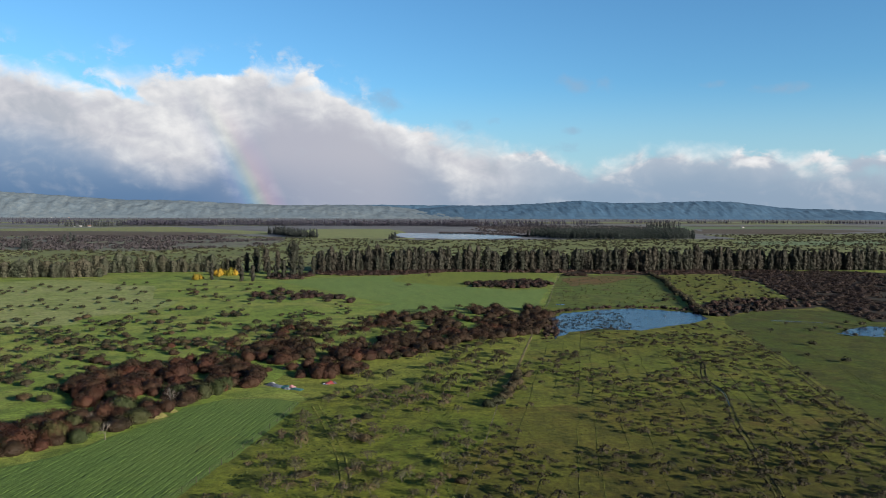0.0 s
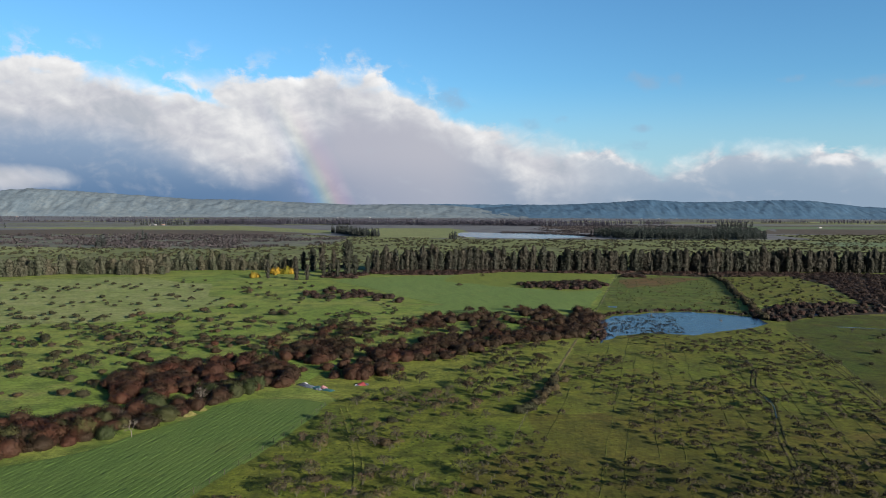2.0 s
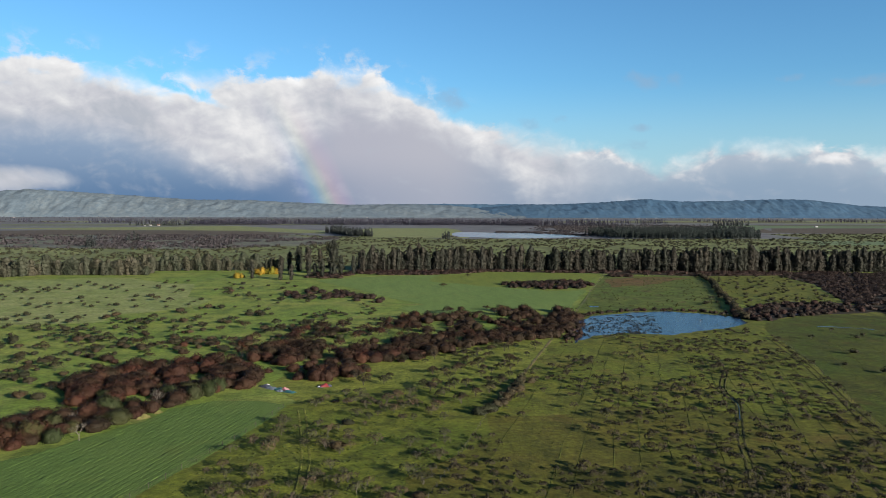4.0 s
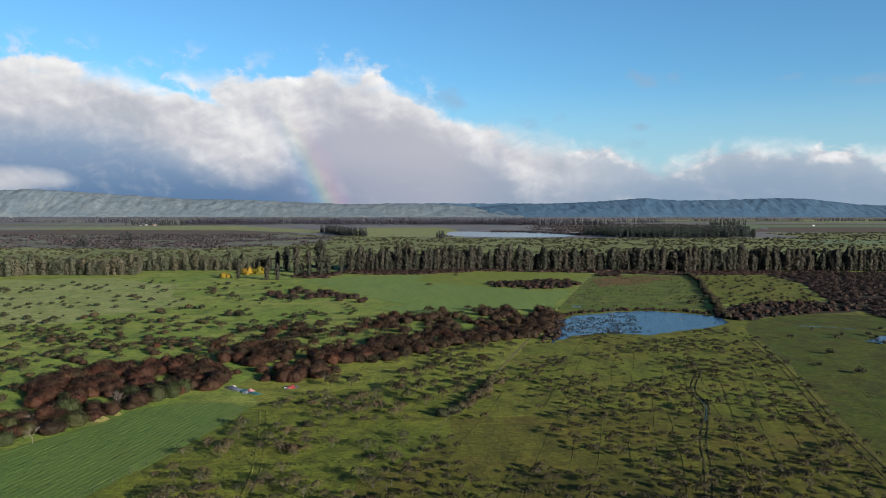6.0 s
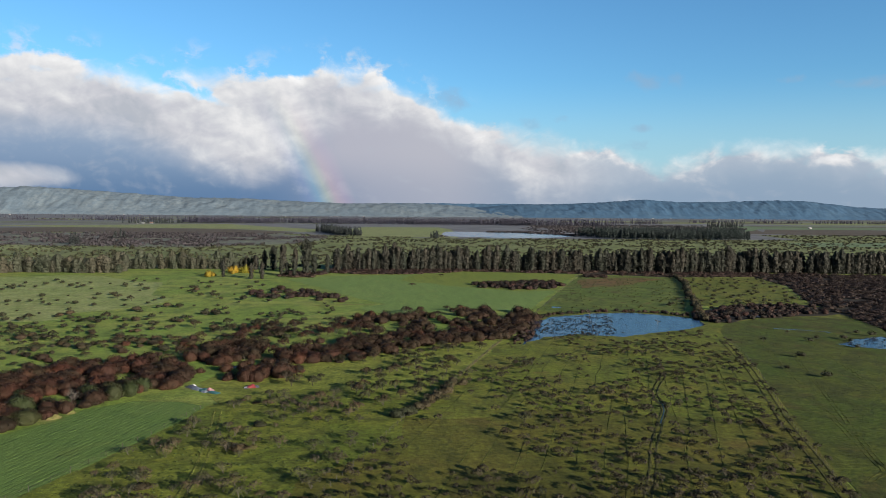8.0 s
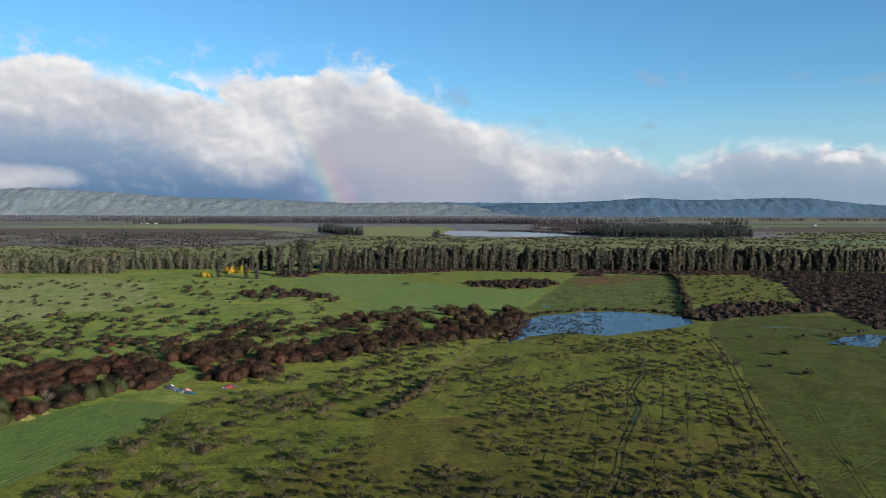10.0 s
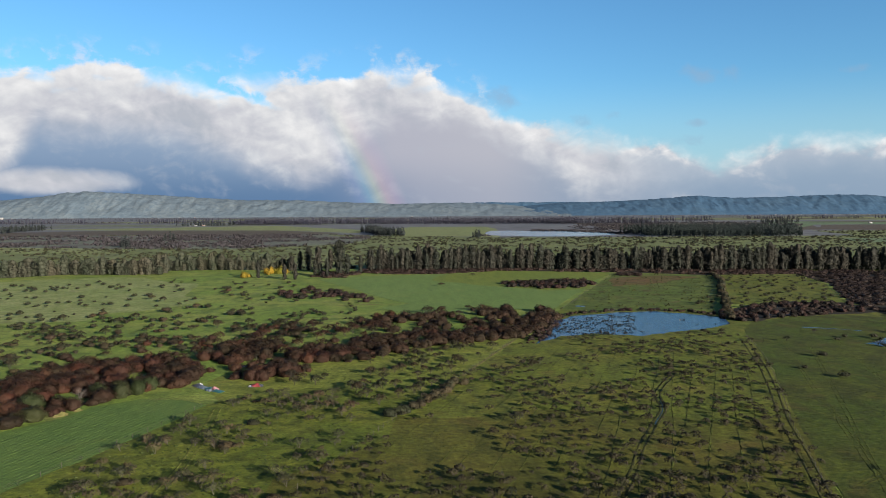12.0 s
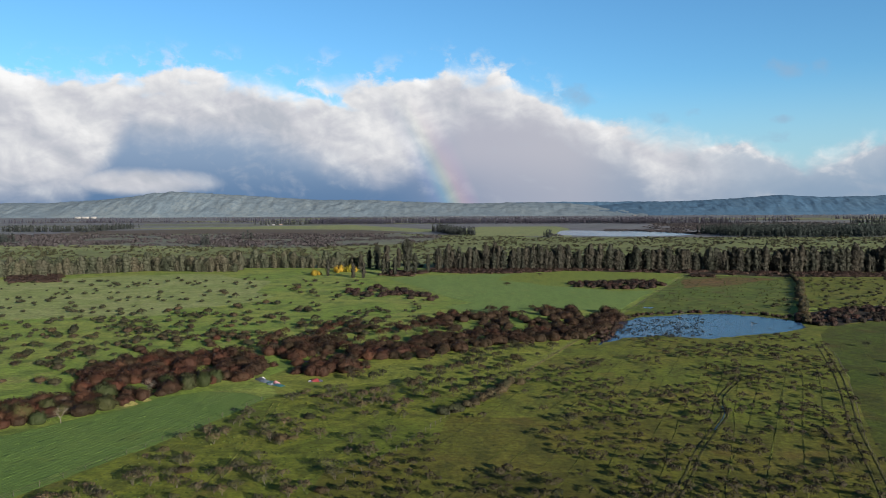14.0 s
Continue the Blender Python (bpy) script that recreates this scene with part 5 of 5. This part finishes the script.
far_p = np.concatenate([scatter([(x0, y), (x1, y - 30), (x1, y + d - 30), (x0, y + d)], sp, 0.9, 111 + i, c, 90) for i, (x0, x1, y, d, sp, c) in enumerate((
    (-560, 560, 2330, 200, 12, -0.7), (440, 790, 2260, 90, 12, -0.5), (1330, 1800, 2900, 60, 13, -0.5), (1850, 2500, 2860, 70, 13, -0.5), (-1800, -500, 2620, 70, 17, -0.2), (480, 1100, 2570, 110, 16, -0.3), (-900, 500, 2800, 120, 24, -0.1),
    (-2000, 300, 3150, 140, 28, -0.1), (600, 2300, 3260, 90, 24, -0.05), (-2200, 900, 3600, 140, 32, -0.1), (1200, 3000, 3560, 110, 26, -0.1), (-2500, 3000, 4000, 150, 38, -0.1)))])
stuff("far_woods", spire, far_p, sizes(len(far_p), 0.65, 1.15, 116) * np.interp(far_p[:, 1], (2400, 2900, 3300, 4000), (1.0, 0.75, 0.5, 0.4)), FAR_WOOD, "dark woods in strips across the plain, blued with painted haze", "wood")

# bare trees beside the stream
SNAG = mesh_from("bare_tree", *bare_tree(5, 7.2), PALE_BARK)
SNAG_B = mesh_from("bare_tree", *bare_tree(9, 6.6), PALE_BARK)
for (x, y), me, s in (((-50.5, 176.5), SNAG, 0.68), ((-40.5, 203.5), SNAG_B, 0.85), ((-57, 189), SNAG_B, 0.55), ((146, 357), SNAG, 0.75), ((172, 335), SNAG_B, 0.35)):
    b = tagged(new("bare_tree", me), "leafless pale grey tree beside the stream", "tree", "bare pale trees")
    b.matrix_basis = pose(x, y, 0, 0, 0, x * 37) @ Matrix.Diagonal((s, s, s, 1))

# grass tufts, reeds
blade = [leaves(np.random.default_rng(400 + i), [(0, 0, 0.10)], [(0.34, 0.34, 0.10)], 10, 0.34, 0.4, 0.62, (0, 0, -0.4)) for i in range(5)]
tuft_p = np.concatenate([scatter(WEDGE, 1.5, 0.8, 120, -0.4, 7.0), scatter(UPPER_WEDGE, 2.0, 0.7, 121, -0.3, 7.0)])
stuff("grass_tufts", blade, tuft_p, sizes(len(tuft_p), 0.5, 1.5, 122), TUFT, "tufts of green and straw-coloured grass", "grass")
tuft_p = np.concatenate([scatter(RIGHT_PASTURE, 2.4, 0.7, 123, -0.2, 7.0), scatter([(196, 320), (262, 352), (300, 285), (330, 200), (250, 120), (140, 120), (175, 240)], 2.6, 0.8, 133, -0.1, 12.0)])
stuff("dry_tufts", blade, tuft_p, sizes(len(tuft_p), 0.4, 1.1, 124), DRY_TUFT, "tufts of dry and olive grass", "grass")
reed = [leaves(np.random.default_rng(420 + i), [(0, 0, 0.06)], [(1.5, 0.6, 0.06)], 20, 0.9, 0.25, 0.62, (0, 0, -1.0)) for i in range(4)]
reed_p = np.concatenate([scatter([(100, 292), (106, 310), (114, 338), (124, 354), (146, 366), (158, 360), (150, 330), (144, 310), (126, 313), (112, 308)], 1.6, 0.9, 125, -0.2, 6.0), scatter(POND, 4.0, 0.5, 126, 0.35, 12.0), scatter([(226, 278), (234, 290), (258, 301), (266, 291), (242, 272)], 2.2, 0.7, 129, 0.0, 6.0), smooth_line([(118, 356), (126, 366), (142, 375), (160, 379), (178, 377), (192, 368), (200, 350)], 0.9) + np.random.default_rng(128).normal(0, 1.0, (len(smooth_line([(118, 356), (126, 366), (142, 375), (160, 379), (178, 377), (192, 368), (200, 350)], 0.9)), 2))])
stuff("reed_clumps", reed, reed_p, sizes(len(reed_p), 0.5, 1.2, 127), REED, "dark reed clumps standing in shallow water", "reeds")
tussock = [leaves(np.random.default_rng(440 + i), [(0, 0, 0.28)], [(0.5, 0.4, 0.3)], 22, 0.7, 0.4, 0.62, (0, 0, -0.2)) for i in range(4)]
rush_p = np.concatenate([scatter(STRIPFIELD, 4.6, 0.9, 131, -0.1, 16.0), scatter([(284, 560), (340, 560), (330, 502), (290, 412), (232, 404), (270, 524)], 5.5, 0.8, 132, -0.1, 16.0)])
stuff("rush_tussocks", tussock, rush_p, sizes(len(rush_p), 0.5, 1.4, 134), DRY_TUFT, "dark tussocks of rushes in damp meadows", "grass")
dark_bushes = [plant("low_dark_bush", dome(170 + i, 1.3, 4.0, 700, 0.4), (BARK, THORN), "low dense dark bush on grass", "bush", "low dark bushes") for i in range(3)]
things(dark_bushes, [(9, 167), (11, 185), (3, 209), (7, 206), (11, 206), (15, 205), (19, 204), (-5, 145), (26, 136)], [1.15, 0.95, 0.5, 0.55, 0.5, 0.6, 0.6, 0.9, 0.8], 171)


# ---- heaps under tarpaulins on the grass ----
def heap(name, parts, x, y, turn, label, spread=1.25):
    """Sagging tarpaulins over goods: one draped sheet per part. parts: name, material, centre, half sizes, height, label."""
    ob = tagged(new(name), label, "tarpaulin heap")
    r = np.random.default_rng(17)
    for nm, mat, (cx, cy), (hx, hy), h, lb in parts:
        nx, ny = 15, 11
        u, w = np.meshgrid(np.linspace(-1, 1, nx), np.linspace(-1, 1, ny))
        d = np.maximum(np.abs(u) ** 2.6, np.abs(w) ** 2.2)
        z = h * (1 - d) * (0.8 + 0.25 * np.sin(u * 4 + cx) * np.cos(w * 3 + cy)) + r.normal(0, 0.05 * h, u.shape) * (1 - d)
        px = cx + u * hx + r.normal(0, 0.05, u.shape)
        py = cy + w * hy + r.normal(0, 0.05, u.shape)
        v = np.stack([px.ravel(), py.ravel(), np.maximum(z, 0.0).ravel() + 0.01], 1)
        i = np.arange(nx * ny).reshape(ny, nx)
        f = np.stack([i[:-1, :-1], i[:-1, 1:], i[1:, 1:], i[1:, :-1]], -1).reshape(-1, 4)
        part(nm, mesh_from(nm, v, f, mat, True), ob, lb)
    ob.matrix_basis = pose(x, y, 0, 0, 0, turn) @ Matrix.Diagonal((spread, spread, 0.9, 1))
    return ob


TARP_RED = plain_material("red_tarpaulin", (0.10, 0.010, 0.010), (0.075, 0.009, 0.009), 1.5, 0.45)
TARP_WHITE = plain_material("white_tarpaulin", (0.26, 0.26, 0.26), (0.2, 0.21, 0.22), 1.5, 0.5)
TARP_DARK = plain_material("black_sheeting", (0.02, 0.022, 0.028), (0.035, 0.035, 0.045), 1.5, 0.4)
TARP_TEAL = plain_material("teal_tarpaulin", (0.010, 0.05, 0.047), (0.013, 0.042, 0.042), 1.5, 0.45)
TARP_GREY = plain_material("grey_blue_tarpaulin", (0.05, 0.06, 0.075), (0.07, 0.08, 0.09), 1.5, 0.45)
TARP_PINK = plain_material("pink_cloth", (0.16, 0.06, 0.065), (0.12, 0.07, 0.075), 1.5, 0.7)
heap("red_tarpaulin_heap", [("red_sheet", TARP_RED, (0.2, 0.0), (1.5, 1.0), 1.15, "red tarpaulin"), ("white_sheet", TARP_WHITE, (-1.5, -0.2), (0.4, 0.5), 0.6, "white sheet"),
                            ("dark_sheet", TARP_DARK, (1.6, 0.1), (0.9, 0.9), 0.75, "black sheeting"), ("dark_sheet", TARP_DARK, (-0.9, -0.6), (1.0, 0.5), 0.4, "black sheeting")],
     2.6, 224.2, 8, "red and white tarpaulin heap on pasture grass", 1.0)
heap("camp_tarpaulin_heap", [("dark_sheet", TARP_DARK, (-4.6, 0.3), (1.5, 0.9), 0.9, "black sheeting"), ("white_sheet", TARP_WHITE, (-4.7, 0.9), (0.6, 0.45), 1.0, "white sheet"),
                             ("grey_sheet", TARP_GREY, (-2.2, -0.1), (1.5, 0.9), 0.8, "grey-blue tarpaulin"), ("teal_sheet", TARP_TEAL, (0.2, 0.2), (1.6, 1.0), 0.8, "teal tarpaulin"),
                             ("pink_sheet", TARP_PINK, (1.6, 0.4), (1.0, 0.8), 1.1, "pink cloth"), ("grey_sheet", TARP_GREY, (1.3, -0.9), (1.0, 0.6), 0.6, "grey-blue tarpaulin"),
                             ("teal_sheet", TARP_TEAL, (3.7, -0.2), (1.7, 0.9), 0.6, "teal tarpaulin")],
     -10.5, 221.5, -38, "row of goods under teal, grey and white tarpaulins")

# ---- far houses ----
WALL_WHITE = plain_material("white_render", (0.15, 0.147, 0.143), (0.13, 0.127, 0.124), 0.5, 0.8)
ROOF_GREY = plain_material("zinc_roof", (0.16, 0.165, 0.17), (0.12, 0.12, 0.13), 0.5, 0.5)
ROOF_RED = plain_material("tile_roof", (0.14, 0.065, 0.046), (0.12, 0.055, 0.04), 0.5, 0.8)
PANE_DARK = plain_material("dark_pane", (0.03, 0.035, 0.04), (0.05, 0.055, 0.06), 0.5, 0.2)


def box(x0, x1, y0, y1, z0, z1):
    v = np.array([(x, y, z) for z in (z0, z1) for y in (y0, y1) for x in (x0, x1)], float)
    f = np.array([(0, 2, 3, 1), (4, 5, 7, 6), (0, 1, 5, 4), (1, 3, 7, 5), (3, 2, 6, 7), (2, 0, 4, 6)])
    return v, f


def house(w, d, h, roof_mat, label, group):
    ob = tagged(new("farm_house"), label, "house", group)
    part("wall", mesh_from("wall", *box(-w / 2, w / 2, -d / 2, d / 2, 0, h), WALL_WHITE), ob)
    e, t = 0.4, d * 0.3
    v = np.array([(-w / 2 - e, -d / 2 - e, h), (w / 2 + e, -d / 2 - e, h), (w / 2 + e, d / 2 + e, h), (-w / 2 - e, d / 2 + e, h), (-w / 2 - e, 0, h + t), (w / 2 + e, 0, h + t)])
    bm = bmesh.new()
    bv = [bm.verts.new(p) for p in v]
    for q in ((0, 1, 5, 4), (2, 3, 4, 5), (0, 4, 3), (1, 2, 5), (3, 2, 1, 0)):
        bm.faces.new([bv[i] for i in q])
    me = bpy.data.meshes.new("roof")
    bm.to_mesh(me)
    bm.free()
    me.materials.append(roof_mat)
    part("roof", me, ob)
    for k in range(max(2, int(w // 4))):
        cx = -w / 2 + (k + 0.5) * w / max(2, int(w // 4))
        part("window", mesh_from("window", *box(cx - 0.5, cx + 0.5, -d / 2 - 0.05, -d / 2 + 0.1, 1.0, 2.1), PANE_DARK), ob)
    return ob


h1 = house(11, 7, 3.0, ROOF_GREY, "low white farmhouse with a grey roof", "farm houses")
h2 = house(14, 8, 3.4, ROOF_RED, "low white farmhouse with a red roof", "farm houses")
h3 = house(17, 9, 4.2, ROOF_GREY, "long white barn on the plain", "farm houses")
h3.matrix_basis = pose(1350, 2112, 0.14, 0, 0, 12) @ Matrix.Diagonal((0.6, 0.6, 0.6, 1))
h1.matrix_basis = pose(-628, 2232, 0.06, 0, 0, -8) @ Matrix.Scale(0.7, 4)
h2.matrix_basis = pose(-606, 2238, 0.06, 0, 0, 5) @ Matrix.Scale(0.6, 4)
copy_thing(h1, pose(-642, 2226, 0.06, 0, 0, 20) @ Matrix.Scale(0.6, 4))
rh = np.random.default_rng(44)
for i in range(34):
    x, y = rh.uniform(-2400, 2900), rh.uniform(3750, 4180)
    copy_thing((h1, h2, h3)[i % 3], pose(x, y, 0.06, 0, 0, rh.uniform(-40, 40)) @ Matrix.Scale(rh.uniform(0.4, 0.8), 4))
for i in range(20):
    copy_thing((h1, h2, h3)[i % 3], pose(rh.uniform(1500, 2500), rh.uniform(3900, 4180), 0.06, 0, 0, rh.uniform(-40, 40)) @ Matrix.Scale(rh.uniform(0.4, 0.75), 4))
for dx, dy, s in ((0, 0, 2.2), (42, 8, 1.6), (-46, 4, 1.8)):
    copy_thing(h3, pose(-2190 + dx, 3900 + dy, 0.06, 0, 0, 3)).scale = (s, 1.6, 1.5)


# ---- pale bank of earth beside the gully ----
def earth_mound(x, y, w, h):
    nx = 13
    u, t = np.meshgrid(np.linspace(-1, 1, nx), np.linspace(-1, 1, nx))
    d = np.sqrt(u * u + t * t)
    z = h * np.clip(1 - d, 0, 1) ** 0.7 * (1 + 0.25 * np.sin(u * 5 + t * 3)) - 0.02
    v = np.stack([(u * w + 0.15 * w * np.sin(t * 4)).ravel(), (t * w * 0.7).ravel(), z.ravel()], 1)
    i = np.arange(nx * nx).reshape(nx, nx)
    f = np.stack([i[:-1, :-1], i[:-1, 1:], i[1:, 1:], i[1:, :-1]], -1).reshape(-1, 4)
    ob = tagged(new("earth_mound", mesh_from("earth_mound", v, f, SAND, True)), "pale heap of bare earth beside the gully", "mound", "earth mounds")
    ob.matrix_basis = pose(x, y, 0.06, 0, 0, 40)


earth_mound(-41.5, 194.5, 1.9, 1.0)
earth_mound(-39.0, 199.0, 1.2, 0.7)
